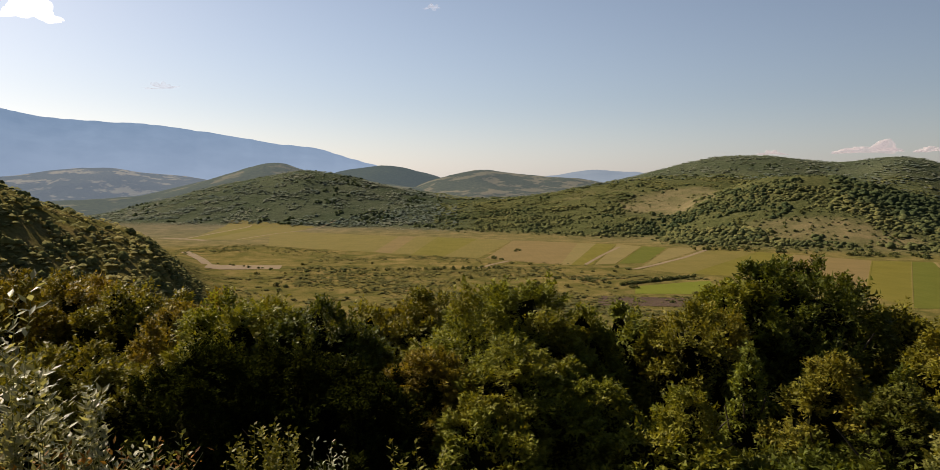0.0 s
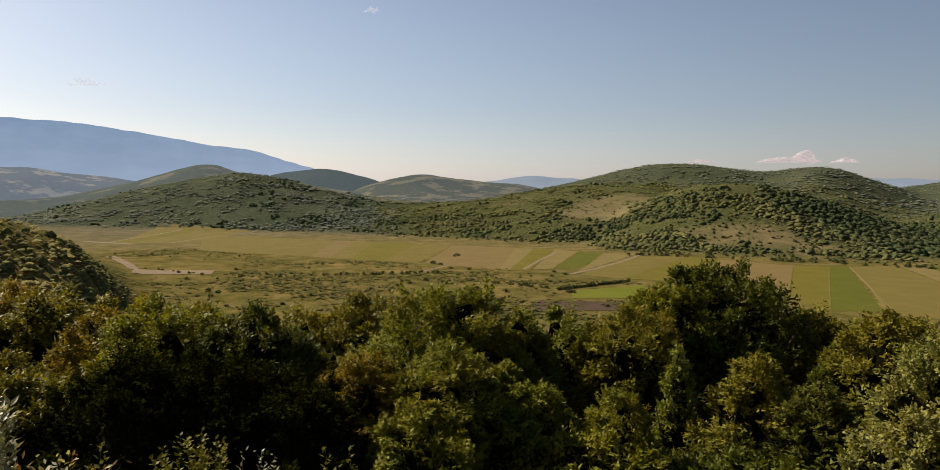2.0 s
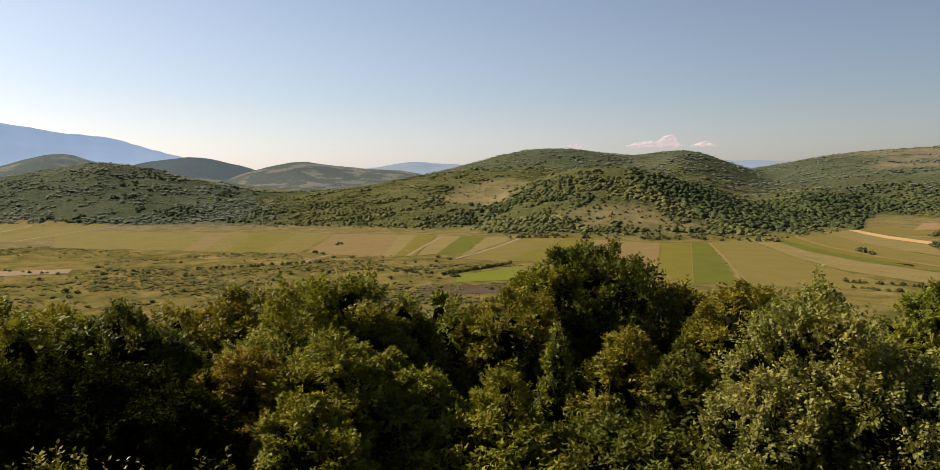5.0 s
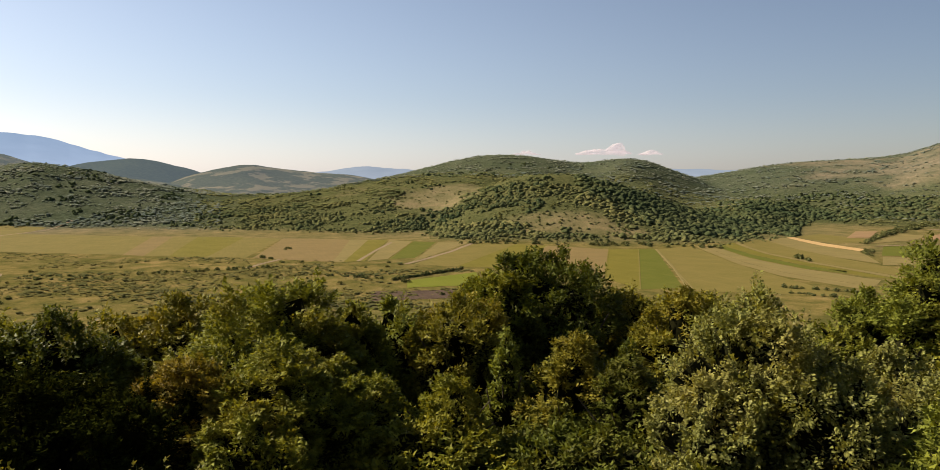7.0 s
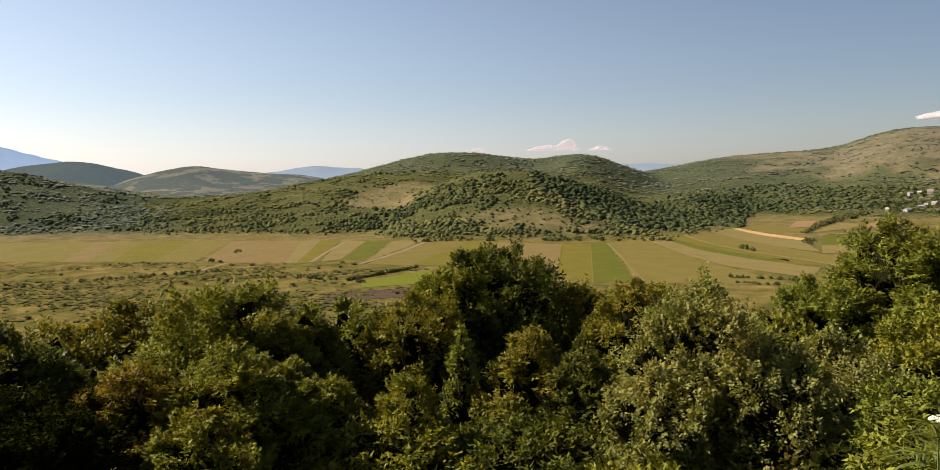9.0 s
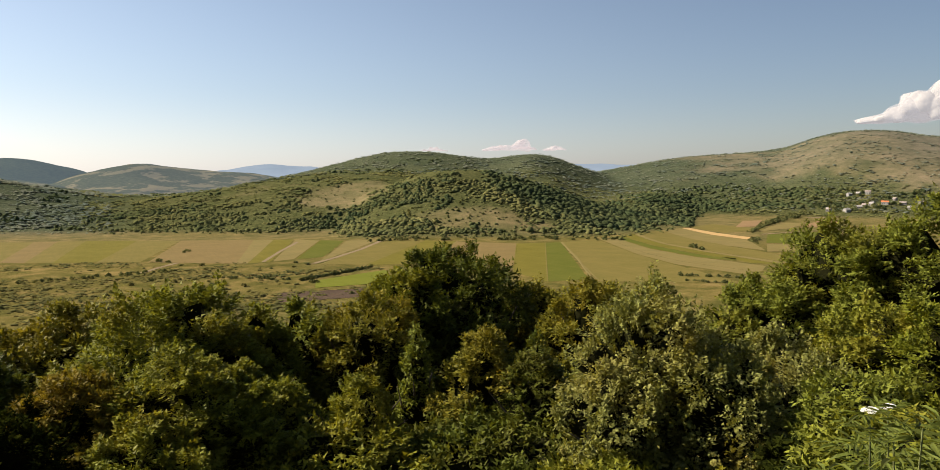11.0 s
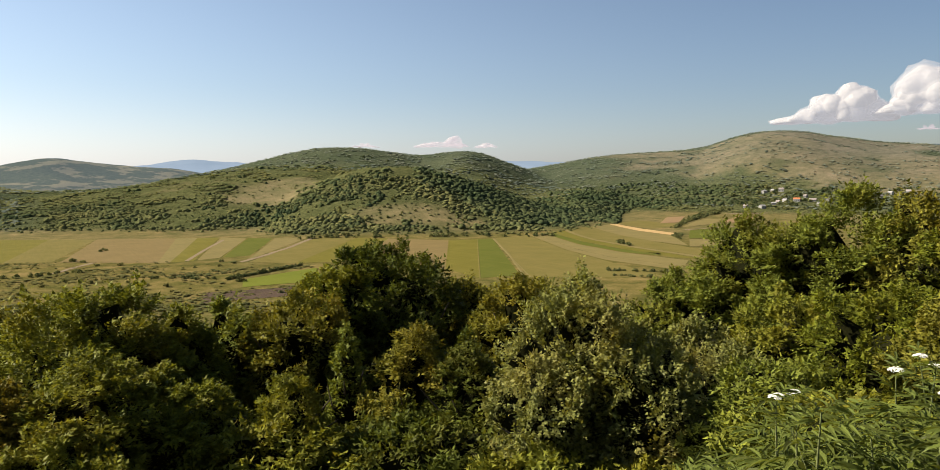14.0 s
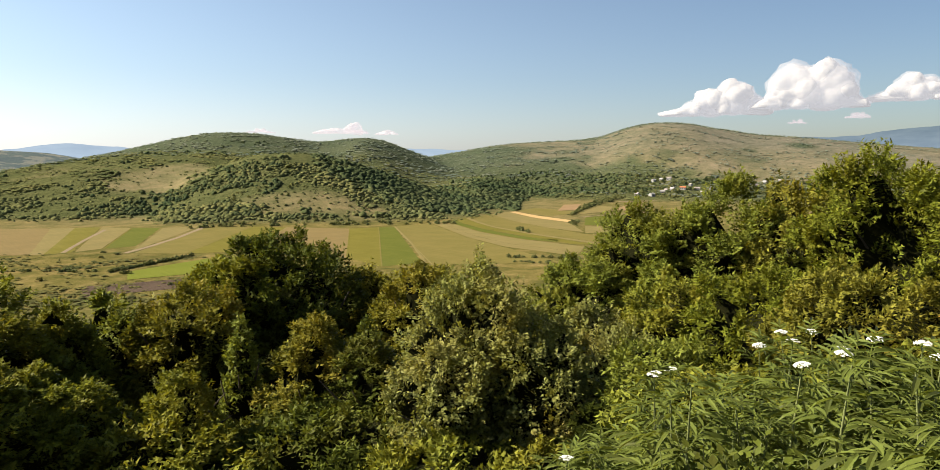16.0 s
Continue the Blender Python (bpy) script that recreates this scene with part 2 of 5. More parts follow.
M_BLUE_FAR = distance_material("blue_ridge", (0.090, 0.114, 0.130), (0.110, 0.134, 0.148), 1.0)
M_BARK = plain_material("bark", (0.05, 0.042, 0.032), (0.12, 0.10, 0.08), 9, 0.9, 0.6)
M_LEAF = {
    "dark": leaf_material("leaf_dark_green", (0.036, 0.044, 0.008), (0.072, 0.088, 0.013), (0.099, 0.118, 0.018), 0.3, (0.124, 0.098, 0.018)),
    "rust": leaf_material("leaf_rusty", (0.108, 0.049, 0.014), (0.199, 0.095, 0.020), (0.282, 0.149, 0.033), 0.3, (0.215, 0.140, 0.025)),
    # the dark green leaf again, near black: shade put into the leaf colour
    "shade": leaf_material("leaf_shaded", (0.009, 0.012, 0.003), (0.017, 0.022, 0.003), (0.028, 0.033, 0.005), 0.2, (0.026, 0.025, 0.005), 0.10, 0.7, 0.0),
    "hornbeam": leaf_material("leaf_hornbeam", (0.076, 0.083, 0.011), (0.151, 0.163, 0.021), (0.200, 0.216, 0.027), 0.4, (0.241, 0.196, 0.021)),
    "olive": leaf_material("leaf_olive", (0.076, 0.072, 0.010), (0.145, 0.140, 0.019), (0.196, 0.189, 0.026), 0.5, (0.207, 0.161, 0.019)),
    "yellow": leaf_material("leaf_yellowing", (0.088, 0.076, 0.010), (0.175, 0.148, 0.020), (0.234, 0.199, 0.027), 0.5, (0.206, 0.124, 0.018)),
    "lime": leaf_material("leaf_lime", (0.064, 0.071, 0.009), (0.125, 0.141, 0.013), (0.167, 0.189, 0.019), 0.4, (0.161, 0.141, 0.013), 0.24),
    "light": leaf_material("leaf_light_green", (0.066, 0.078, 0.010), (0.132, 0.151, 0.023), (0.176, 0.202, 0.031), 0.35, (0.185, 0.158, 0.020)),
    "round": leaf_material("leaf_grey_green", (0.090, 0.095, 0.025), (0.176, 0.183, 0.051), (0.235, 0.248, 0.067), 0.4, (0.244, 0.179, 0.044), 0.25, 0.4),
    "silver": leaf_material("leaf_silvery", (0.140, 0.146, 0.089), (0.274, 0.280, 0.171), (0.402, 0.402, 0.267), 0.2, (0.256, 0.202, 0.079), 0.25, 0.5, 0.25),
    "elder": leaf_material("leaf_elder", (0.048, 0.057, 0.013), (0.093, 0.114, 0.025), (0.122, 0.150, 0.031), 0.2, (0.129, 0.116, 0.023), 0.35, 0.4),
}
# near black: painted shade for the hulls inside the crowns
M_SHADE_FILL = plain_material("dark_shade_fill", (0.007, 0.008, 0.003), (0.016, 0.016, 0.006), 3.0, 1.0, 0.5)
M_SHADE_FILL.node_tree.nodes["Principled BSDF"].inputs["Specular IOR Level"].default_value = 0.0
M_BUSH = bush_material("bush_green", (0.086, 0.098, 0.041), (0.136, 0.140, 0.058), (0.181, 0.166, 0.073), 0.25)
M_FOREST = bush_material("forest_green", (0.048, 0.062, 0.032), (0.079, 0.097, 0.043), (0.124, 0.130, 0.059), 0.25)
M_BUSH_PALE = bush_material("bush_pale_olive", (0.169, 0.166, 0.077), (0.277, 0.254, 0.110), (0.385, 0.319, 0.144), 0.35)
# M_BUSH made paler and bluer, haze of the far slopes mixed into its colour
M_BUSH_HAZED = bush_material("bush_hazed_green", (0.109, 0.133, 0.114), (0.160, 0.178, 0.144), (0.214, 0.217, 0.165), 0.25)
M_SCRUB = bush_material("scrub_olive", (0.078, 0.078, 0.032), (0.117, 0.112, 0.043), (0.156, 0.140, 0.062), 0.25)
M_DRY = plain_material("dry_stalk", (0.24, 0.19, 0.10), (0.40, 0.33, 0.20), 12, 0.8, 0.3)
M_STEM = plain_material("green_stem", (0.09, 0.11, 0.035), (0.15, 0.16, 0.06), 8, 0.6, 0.3)
M_FLOWER = plain_material("white_floret", (0.595, 0.586, 0.527), (0.697, 0.689, 0.646), 30, 0.7, 0.2)
STRIPES = (0.55, 1.0, 0.10)
M_FIELD = {
    "tan": plain_material("field_stubble", (0.135, 0.113, 0.042), (0.169, 0.134, 0.053), 0.35, 0.9, 0.3, STRIPES),
    "pink": plain_material("field_ploughed", (0.132, 0.100, 0.040), (0.160, 0.117, 0.049), 0.35, 0.9, 0.3, STRIPES),
    "bright": plain_material("field_straw", (0.328, 0.222, 0.101), (0.406, 0.275, 0.127), 0.35, 0.9, 0.3, STRIPES),
    "olive": plain_material("field_meadow", (0.109, 0.096, 0.025), (0.144, 0.115, 0.036), 0.35, 0.9, 0.3, STRIPES),
    "green": plain_material("field_clover", (0.099, 0.090, 0.016), (0.127, 0.109, 0.022), 0.35, 0.9, 0.3, STRIPES),
    "deep": plain_material("field_lush_green", (0.072, 0.081, 0.013), (0.091, 0.095, 0.018), 0.35, 0.9, 0.3, STRIPES),
    "clay": plain_material("field_clay", (0.175, 0.117, 0.061), (0.222, 0.146, 0.076), 0.35, 0.9, 0.3, STRIPES),
    "lime": plain_material("field_mown_green", (0.096, 0.111, 0.014), (0.116, 0.127, 0.019), 0.35, 0.9, 0.3, STRIPES),
    "reed": plain_material("reed_bed", (0.056, 0.040, 0.029), (0.089, 0.063, 0.044), 0.5, 0.9, 0.6),
    "track": plain_material("dirt_track", (0.161, 0.125, 0.080), (0.205, 0.159, 0.102), 0.5, 0.95, 0.3),
}


# clouds glow by emission, in place of sunlight scattered within them
def cloud_material(name, glow, thin=0.0, colour=(0.82, 0.82, 0.86)):
    m, nodes, links, p = material(name)
    p.inputs["Base Color"].default_value = (0.23, 0.22, 0.21, 1)
    p.inputs["Roughness"].default_value = 1.0
    p.inputs["Specular IOR Level"].default_value = 0.0
    p.inputs["Emission Color"].default_value = (*colour, 1)
    p.inputs["Emission Strength"].default_value = glow
    p.inputs["Alpha"].default_value = 1 - thin
    return m


M_CLOUD, M_CLOUD_BRIGHT = cloud_material("cloud_white", 0.18, 0, (0.90, 0.84, 0.80)), cloud_material("cloud_bright", 0.75)
M_CLOUD_VEIL = cloud_material("cloud_veil", 0.22, 0.72, (0.88, 0.86, 0.85))
M_CLOUD_FAINT = cloud_material("cloud_faint", 0.42, 0.82)
M_CLOUD_THIN = cloud_material("cloud_thin", 0.28, 0.66, (0.98, 0.83, 0.79))


# ---- mesh helpers ----
def mesh_np(name, verts, faces, mat, smooth=False):
    """A mesh from arrays: verts (n, 3) and faces (m, 3) or (m, 4)."""
    me = bpy.data.meshes.new(name)
    k = faces.shape[1]
    me.vertices.add(len(verts))
    me.vertices.foreach_set("co", np.ascontiguousarray(verts, dtype=np.float32).ravel())
    me.loops.add(faces.size)
    me.loops.foreach_set("vertex_index", np.ascontiguousarray(faces, dtype=np.int32).ravel())
    me.polygons.add(len(faces))
    me.polygons.foreach_set("loop_start", np.arange(0, faces.size, k, dtype=np.int32))
    me.polygons.foreach_set("use_smooth", np.full(len(faces), smooth))
    me.materials.append(mat)
    me.update(calc_edges=True)
    return me


def part(name, me, parent, label=""):
    ob = new(name, me)
    ob.parent = parent
    return tagged(ob, label) if label else ob


def thing(name, at, label, category, group="", kind=""):
    ob = new(name)
    ob.location = at
    return tagged(ob, label, category, group, kind)


def smoothstep(a, b, x):
    t = np.clip((x - a) / (b - a), 0, 1)
    return t * t * (3 - 2 * t)


_T = np.random.RandomState(7).rand(256, 256)


def value_noise(x, y):
    xi, yi = np.floor(x).astype(int), np.floor(y).astype(int)
    u, v = x - xi, y - yi
    u, v = u * u * (3 - 2 * u), v * v * (3 - 2 * v)
    a, b = _T[xi % 256, yi % 256], _T[(xi + 1) % 256, yi % 256]
    c, d = _T[xi % 256, (yi + 1) % 256], _T[(xi + 1) % 256, (yi + 1) % 256]
    return (a * (1 - u) + b * u) * (1 - v) + (c * (1 - u) + d * u) * v


def fbm(x, y, size, octaves=4):
    total, amp, norm = 0, 1.0, 0.0
    for o in range(octaves):
        total = total + amp * value_noise(x / size * 2 ** o + 17.3 * o, y / size * 2 ** o + 5.1 * o)
        norm += amp
        amp *= 0.5
    return total / norm


# ---- the land ----
def crest(bearing, knots):
    """A ridge's height along its bearing, smoothed between a few summits and saddles."""
    b, h = zip(*knots)
    out = 0
    for o, w in ((-0.9, 0.2), (-0.4, 0.2), (0, 0.2), (0.4, 0.2), (0.9, 0.2)):
        out = out + w * np.interp(bearing + o, b, h)
    return out


def ridge(bearing, r, knots, foot, top, back, power=1.0):
    up = smoothstep(foot, top, r) ** power
    down = 1 - smoothstep(top, back, r)
    return crest(bearing, knots) * np.where(r < top, up, down)


def land(x, y):
    """Height of the ground: the overlook's slope, the flat valley floor and the hills round it."""
    r, b = np.hypot(x, y), np.degrees(np.arctan2(x, y))
    away = np.abs(b)
    gully = 0.45 - np.abs(2 * fbm(x, y, 420, 5) - 1) * 1.9
    small = fbm(x, y, 60, 4) - 0.5
    # the overlook: a shoulder by the road, then a steep wooded slope; level ground behind
    run = np.maximum(r - 2.6, 0)
    side = 1 + 1.2 * smoothstep(45, 85, b) + 2.5 * smoothstep(95, 130, away)
    slope = 68.4 * np.exp(-run / (125 * side)) * (1 - smoothstep(240, 420, r) * (1 - smoothstep(95, 130, away)))
    z = slope + small * 1.2 * smoothstep(8, 40, r) * (1 - smoothstep(200, 400, r))
    # an unseen slope added behind the overlook to block skylight from the near trees
    z = z + smoothstep(112, 140, away) * 85 * smoothstep(3.5, 130, r)
    hills = [
        # the wooded spur that comes down to the valley beside the overlook
        ridge(b, r, ((-95, 95), (-60, 88), (-45, 80), (-34.9, 69), (-33.2, 62.5), (-31.4, 57), (-29.5, 53), (-27.6, 49), (-26, 45), (-24.7, 39), (-23.5, 24), (-22.4, 8), (-21, 0)), 120, 370, 760, 0.8),
        # shrubby rise behind the fields
        ridge(b, r - np.interp(b, (-32, -20, -10, 0, 10), (380, 320, 190, 70, 0)), ((-32, 0), (-28, 12), (-25, 30), (-22, 52), (-19, 74), (-16.5, 92), (-14, 100), (-10, 84), (-7.4, 66), (-4, 52), (-0.7, 42), (3, 42), (6.6, 50), (11, 64), (14, 74), (20, 84), (26, 76), (34, 50), (40, 0)), 850, 1400, 2300, 0.8),
        # broad wooded hill and its two summits
        ridge(b, r, ((8, 0), (11, 72), (14.5, 100), (17.1, 124), (19.4, 142), (21.2, 149), (23.8, 147), (26.7, 134), (28.7, 125), (30.2, 132), (32.1, 141), (34, 134), (35.5, 112), (37.3, 90), (41, 40), (46, 0)), 1100, 2000, 2900, 0.9),
        # the spur in front with the bare pasture
        ridge(b, r, ((15, 0), (19, 42), (23.1, 70), (25.5, 78), (27.7, 80), (29.7, 77), (31.7, 68), (35.2, 44), (39, 18), (43, 4), (46, 0)), 755, 1080, 1500, 0.75),
        # the long pasture hill with the village at its foot
        ridge(b, r, ((30, 0), (36.4, 80), (39, 96), (42, 118), (44.6, 133), (49.1, 142), (52, 152), (54.4, 185), (56.1, 197), (58.6, 198), (60.9, 180), (64, 159), (66.2, 152), (68.2, 146), (72, 130), (80, 100), (100, 90)), 1230, 2250, 3200, 0.9),
        # woods between the spur and the pasture hill
        ridge(b, r - np.interp(b, (42, 46, 56), (0, 260, 260)), ((34, 0), (38, 30), (44, 42), (50, 42), (54, 26), (64, 22), (72, 30), (90, 40)), 930, 1500, 2600, 0.9),
    ]
    top = np.zeros_like(r)
    for h in hills:
        top = np.where(top > h, top, h) + 4.0 * np.exp(-np.abs(top - h) / 6.0) * np.clip(np.minimum(top, h) / 20, 0, 1)
    top = np.maximum(top + gully * np.clip(top, 0, 60) * 0.30 * (1 - smoothstep(1500, 1950, r)) + small * np.clip(top, 0, 10) * 0.25, 0)
    return np.maximum(z, 0) + top * smoothstep(110, 330, r) + 0.8 * (fbm(x, y, 90, 3) - 0.5) * smoothstep(300, 420, r) * np.clip(top, 0, 4) / 4


def ground_at(b, r):
    x, y = r * math.sin(radians(b)), r * math.cos(radians(b))
    return x, y, float(land(np.array([x]), np.array([y]))[0])


def blob(b, r, b0, r0, wb, wr):
    return np.exp(-((b - b0) / wb) ** 2 - ((r - r0) / wr) ** 2)


def forest(b, r):
    """The closed forest between the spur and the pasture hill, and on the hill's crest."""
    # the last four blobs are dark trees standing in for shade on the spur
    dense = blob(b, r, 37.5, 1010, 4.5, 150) + blob(b, r, 44, 1220, 6, 260) + 1.1 * blob(b, r, 50, 1470, 7, 130) + blob(b, r, 33.5, 1060, 3, 70) + 0.9 * blob(b, r, 30, 1030, 4, 50) + 0.9 * blob(b, r, 23.5, 1070, 4.5, 48) + 0.9 * blob(b, r, 33, 1000, 4, 80)
    x, y = r * np.sin(np.radians(b)), r * np.cos(np.radians(b))
    dense = dense * (1 - smoothstep(45, 47, b) * (1 - smoothstep(1240, 1380, r)))
    return dense * (0.45 + 1.1 * fbm(x - 400, y + 200, 130, 3))


def cover_at(x, y):
    """How wooded (0 to 1) and how dry (0 to 1) the ground is."""
    r, b = np.hypot(x, y), np.degrees(np.arctan2(x, y))
    n, n2 = fbm(x, y, 150, 4), fbm(x + 900, y - 300, 420, 3)
    fine = fbm(x - 77, y + 31, 38, 3)
    hill = smoothstep(1.0, 5.0, land(x, y)) * smoothstep(330, 420, r)
    want = 0.66 + 0 * r
    want += 0.22 * smoothstep(-8, -13, b) * smoothstep(1150, 1300, r)
    want += 0.25 * smoothstep(-20, -24, b) * (1 - smoothstep(800, 900, r))
    want += 0.45 * blob(b, r, 30, 1060, 7, 130) + 0.55 * blob(b, r, 37, 1000, 5, 160) + 0.50 * blob(b, r, 46, 1330, 9, 330)
    want += 0.30 * blob(b, r, 5, 930, 22, 55) + 0.10 * smoothstep(20, 10, b)
    want -= 0.40 * blob(b, r, 29, 840, 7.5, 62) + 0.02 * blob(b, r, 17, 1180, 2.0, 70) + 0.13 * blob(b, r, 12, 1100, 9, 120) + 0.3 * blob(b, r, -26, 1500, 6, 300)
    want -= 0.26 * smoothstep(40, 46, b) * smoothstep(1450, 1650, r) * (1 - 1.3 * smoothstep(2100, 2200, r))
    want += 0.35 * smoothstep(43, 38, b) * smoothstep(1500, 1700, r)
    want += 0.30 * blob(b, r, 30, 1950, 16, 300) - 0.3 * blob(b, r, 2, 1900, 4, 150)
    want -= 0.10 * blob(b, r, 20, 1150, 10, 200) * smoothstep(0.45, 0.6, n2)
    wood = smoothstep(0.44, 0.60, n * 0.55 + fine * 0.25 + want - 0.42) * hill
    dry = np.clip(0.35 + (n2 - 0.5) * 1.6 + 0.45 * hill + 0.20 * blob(b, r, 29, 840, 8, 80), 0, 1) * smoothstep(430, 620, r)
    dry = np.where(b > 40, np.maximum(dry, 0.8 * smoothstep(40, 44, b) * smoothstep(1400, 1700, r)), dry)
    dry = dry * (1 - 0.9 * (1 - smoothstep(10, 20, b)) * (1 - smoothstep(780, 860, r)))
    dry = np.where(b < -20, np.minimum(dry, 1 - 0.25 * smoothstep(200, 260, r) * (1 - smoothstep(700, 850, r))), dry)
    near = 1 - smoothstep(230, 400, r)
    wood = np.maximum(wood, near * 0.8)
    wood = np.maximum(wood, smoothstep(0.35, 0.5, forest(b, r)) * smoothstep(0.3, 1.0, land(x, y)))
    wood = np.maximum(wood * (1 - 0.75 * smoothstep(-18, -23, b) * smoothstep(150, 240, r) * (1 - smoothstep(700, 850, r))), 0.22 * smoothstep(-18, -23, b) * (1 - smoothstep(700, 850, r)) * smoothstep(1, 4, land(x, y)))
    return wood, dry


def hazed_ground(x, y):
    """Where the ground takes on the colours that stand in for distance haze."""
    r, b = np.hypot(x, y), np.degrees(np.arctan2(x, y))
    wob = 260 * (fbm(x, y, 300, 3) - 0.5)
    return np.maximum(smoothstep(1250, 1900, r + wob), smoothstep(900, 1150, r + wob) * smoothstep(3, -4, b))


def build_ground():
    b = np.concatenate([np.arange(-180, -50, 4.0), np.arange(-50, 92, 0.4), np.arange(92, 180, 4.0)])
    rr = np.concatenate([[0.004], [0.4], np.geomspace(1.2, 340, 70), np.geomspace(356, 2300, 120), np.geomspace(2400, 4900, 20)])
    B, R = np.meshgrid(np.radians(b), rr)
    X, Y = R * np.sin(B), R * np.cos(B)
    Z = land(X.ravel(), Y.ravel()).reshape(X.shape)
    V = np.stack([X, Y, Z], -1).reshape(-1, 3)
    nb, nr = len(b), len(rr)
    i, j = np.meshgrid(np.arange(nr - 1), np.arange(nb), indexing="ij")
    k = (j + 1) % nb
    F = np.stack([i * nb + j, i * nb + k, (i + 1) * nb + k, (i + 1) * nb + j], -1).reshape(-1, 4)[:, ::-1]
    me = mesh_np("ground", V, F, M_GROUND, True)
    wood, dry = cover_at(V[:, 0], V[:, 1])
    col = me.color_attributes.new("cover", "FLOAT_COLOR", "POINT")
    col.data.foreach_set("color", np.stack([wood, dry, hazed_ground(V[:, 0], V[:, 1]), 1 + 0 * wood], -1).astype(np.float32).ravel())
    tagged(new("ground", me), "grassy valley floor, dry pasture slopes and wooded hillsides", "ground", kind="structure")


def build_backdrop(name, label, knots, base, top, mat):
    """A range of mountains at the end of the view, with folds down its flank."""
    b = np.arange(knots[0][0], knots[-1][0], 0.12)
    s = np.linspace(0, 1, 26)
    B, S = np.meshgrid(b, s)
    R = base + (top - base) * S
    X, Y = R * np.sin(np.radians(B)), R * np.cos(np.radians(B))
    fold = (fbm(X, Y, 620, 3) - 0.5)
    H = crest(b, knots)[None, :] + (fbm(b * 1.0, b * 0 + 3.0, 2.6, 4)[None, :] - 0.5) * 34
    Z = H * S ** 0.9 * (1 + 0.35 * fold * (1 - S) * 2)
    nb, nr = len(b), len(s)
    i, j = np.meshgrid(np.arange(nr - 1), np.arange(nb - 1), indexing="ij")
    F = np.stack([i * nb + j, i * nb + j + 1, (i + 1) * nb + j + 1, (i + 1) * nb + j], -1).reshape(-1, 4)[:, ::-1]
    me = mesh_np(name, np.stack([X, Y, Z], -1).reshape(-1, 3), F, mat, True)
    tagged(new(name, me), label, "mountain range", kind="structure")


def build_far_hill(name, label, knots, foot, top, back, mat, power=0.9):
    """A whole hill beyond the valley, near slope and far slope, with folds down its flanks."""
    b = np.arange(knots[0][0], knots[-1][0], 0.14)
    rr = np.concatenate([np.linspace(foot, top, 46), np.linspace(top, back, 14)[1:]])
    B, R = np.meshgrid(b, rr)
    X, Y = R * np.sin(np.radians(B)), R * np.cos(np.radians(B))
    fold = 0.45 - np.abs(2 * fbm(X, Y, 520, 5) - 1) * 1.9
    Z = ridge(B, R, knots, foot, top, back, power)
    near_top = smoothstep(foot, top, R)
    Z = Z * (1 + 0.34 * fold * (1 - near_top) * (R < top)) + (fbm(X, Y, 70, 3) - 0.5) * 7 * np.clip(Z / 40, 0, 1) - 2.5
    nb, nr = len(b), len(rr)
    i, j = np.meshgrid(np.arange(nr - 1), np.arange(nb - 1), indexing="ij")
    F = np.stack([i * nb + j, i * nb + j + 1, (i + 1) * nb + j + 1, (i + 1) * nb + j], -1).reshape(-1, 4)[:, ::-1]
    me = mesh_np(name, np.stack([X, Y, Z], -1).reshape(-1, 3), F, mat, True)
    tagged(new(name, me), label, "hill", kind="structure")


build_ground()
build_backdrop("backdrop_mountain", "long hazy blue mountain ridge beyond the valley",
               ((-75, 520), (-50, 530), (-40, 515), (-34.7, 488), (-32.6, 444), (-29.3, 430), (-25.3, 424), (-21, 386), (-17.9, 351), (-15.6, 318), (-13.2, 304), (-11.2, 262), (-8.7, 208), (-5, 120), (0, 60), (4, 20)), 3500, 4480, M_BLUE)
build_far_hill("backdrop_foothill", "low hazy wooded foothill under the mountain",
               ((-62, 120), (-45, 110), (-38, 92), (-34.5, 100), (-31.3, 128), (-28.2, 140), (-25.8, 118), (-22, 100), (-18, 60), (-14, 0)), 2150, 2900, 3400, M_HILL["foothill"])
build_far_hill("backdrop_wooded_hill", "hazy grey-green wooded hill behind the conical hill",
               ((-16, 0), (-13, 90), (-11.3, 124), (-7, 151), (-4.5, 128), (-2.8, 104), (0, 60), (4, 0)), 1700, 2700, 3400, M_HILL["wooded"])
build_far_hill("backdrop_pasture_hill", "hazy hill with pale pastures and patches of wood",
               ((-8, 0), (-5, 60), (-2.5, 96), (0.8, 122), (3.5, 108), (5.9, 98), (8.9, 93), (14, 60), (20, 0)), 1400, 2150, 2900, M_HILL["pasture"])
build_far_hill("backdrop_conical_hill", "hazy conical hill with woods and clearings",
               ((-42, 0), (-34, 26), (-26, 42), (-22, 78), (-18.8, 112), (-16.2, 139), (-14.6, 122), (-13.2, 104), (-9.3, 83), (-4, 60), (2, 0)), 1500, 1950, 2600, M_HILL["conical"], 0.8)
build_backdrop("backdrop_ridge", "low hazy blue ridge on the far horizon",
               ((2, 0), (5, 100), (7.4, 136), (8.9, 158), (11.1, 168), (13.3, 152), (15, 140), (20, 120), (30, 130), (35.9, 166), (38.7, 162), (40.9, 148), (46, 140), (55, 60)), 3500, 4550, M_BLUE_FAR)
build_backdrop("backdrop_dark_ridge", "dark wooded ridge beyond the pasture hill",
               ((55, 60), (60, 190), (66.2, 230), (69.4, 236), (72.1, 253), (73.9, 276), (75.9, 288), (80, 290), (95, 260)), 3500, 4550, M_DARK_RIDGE)


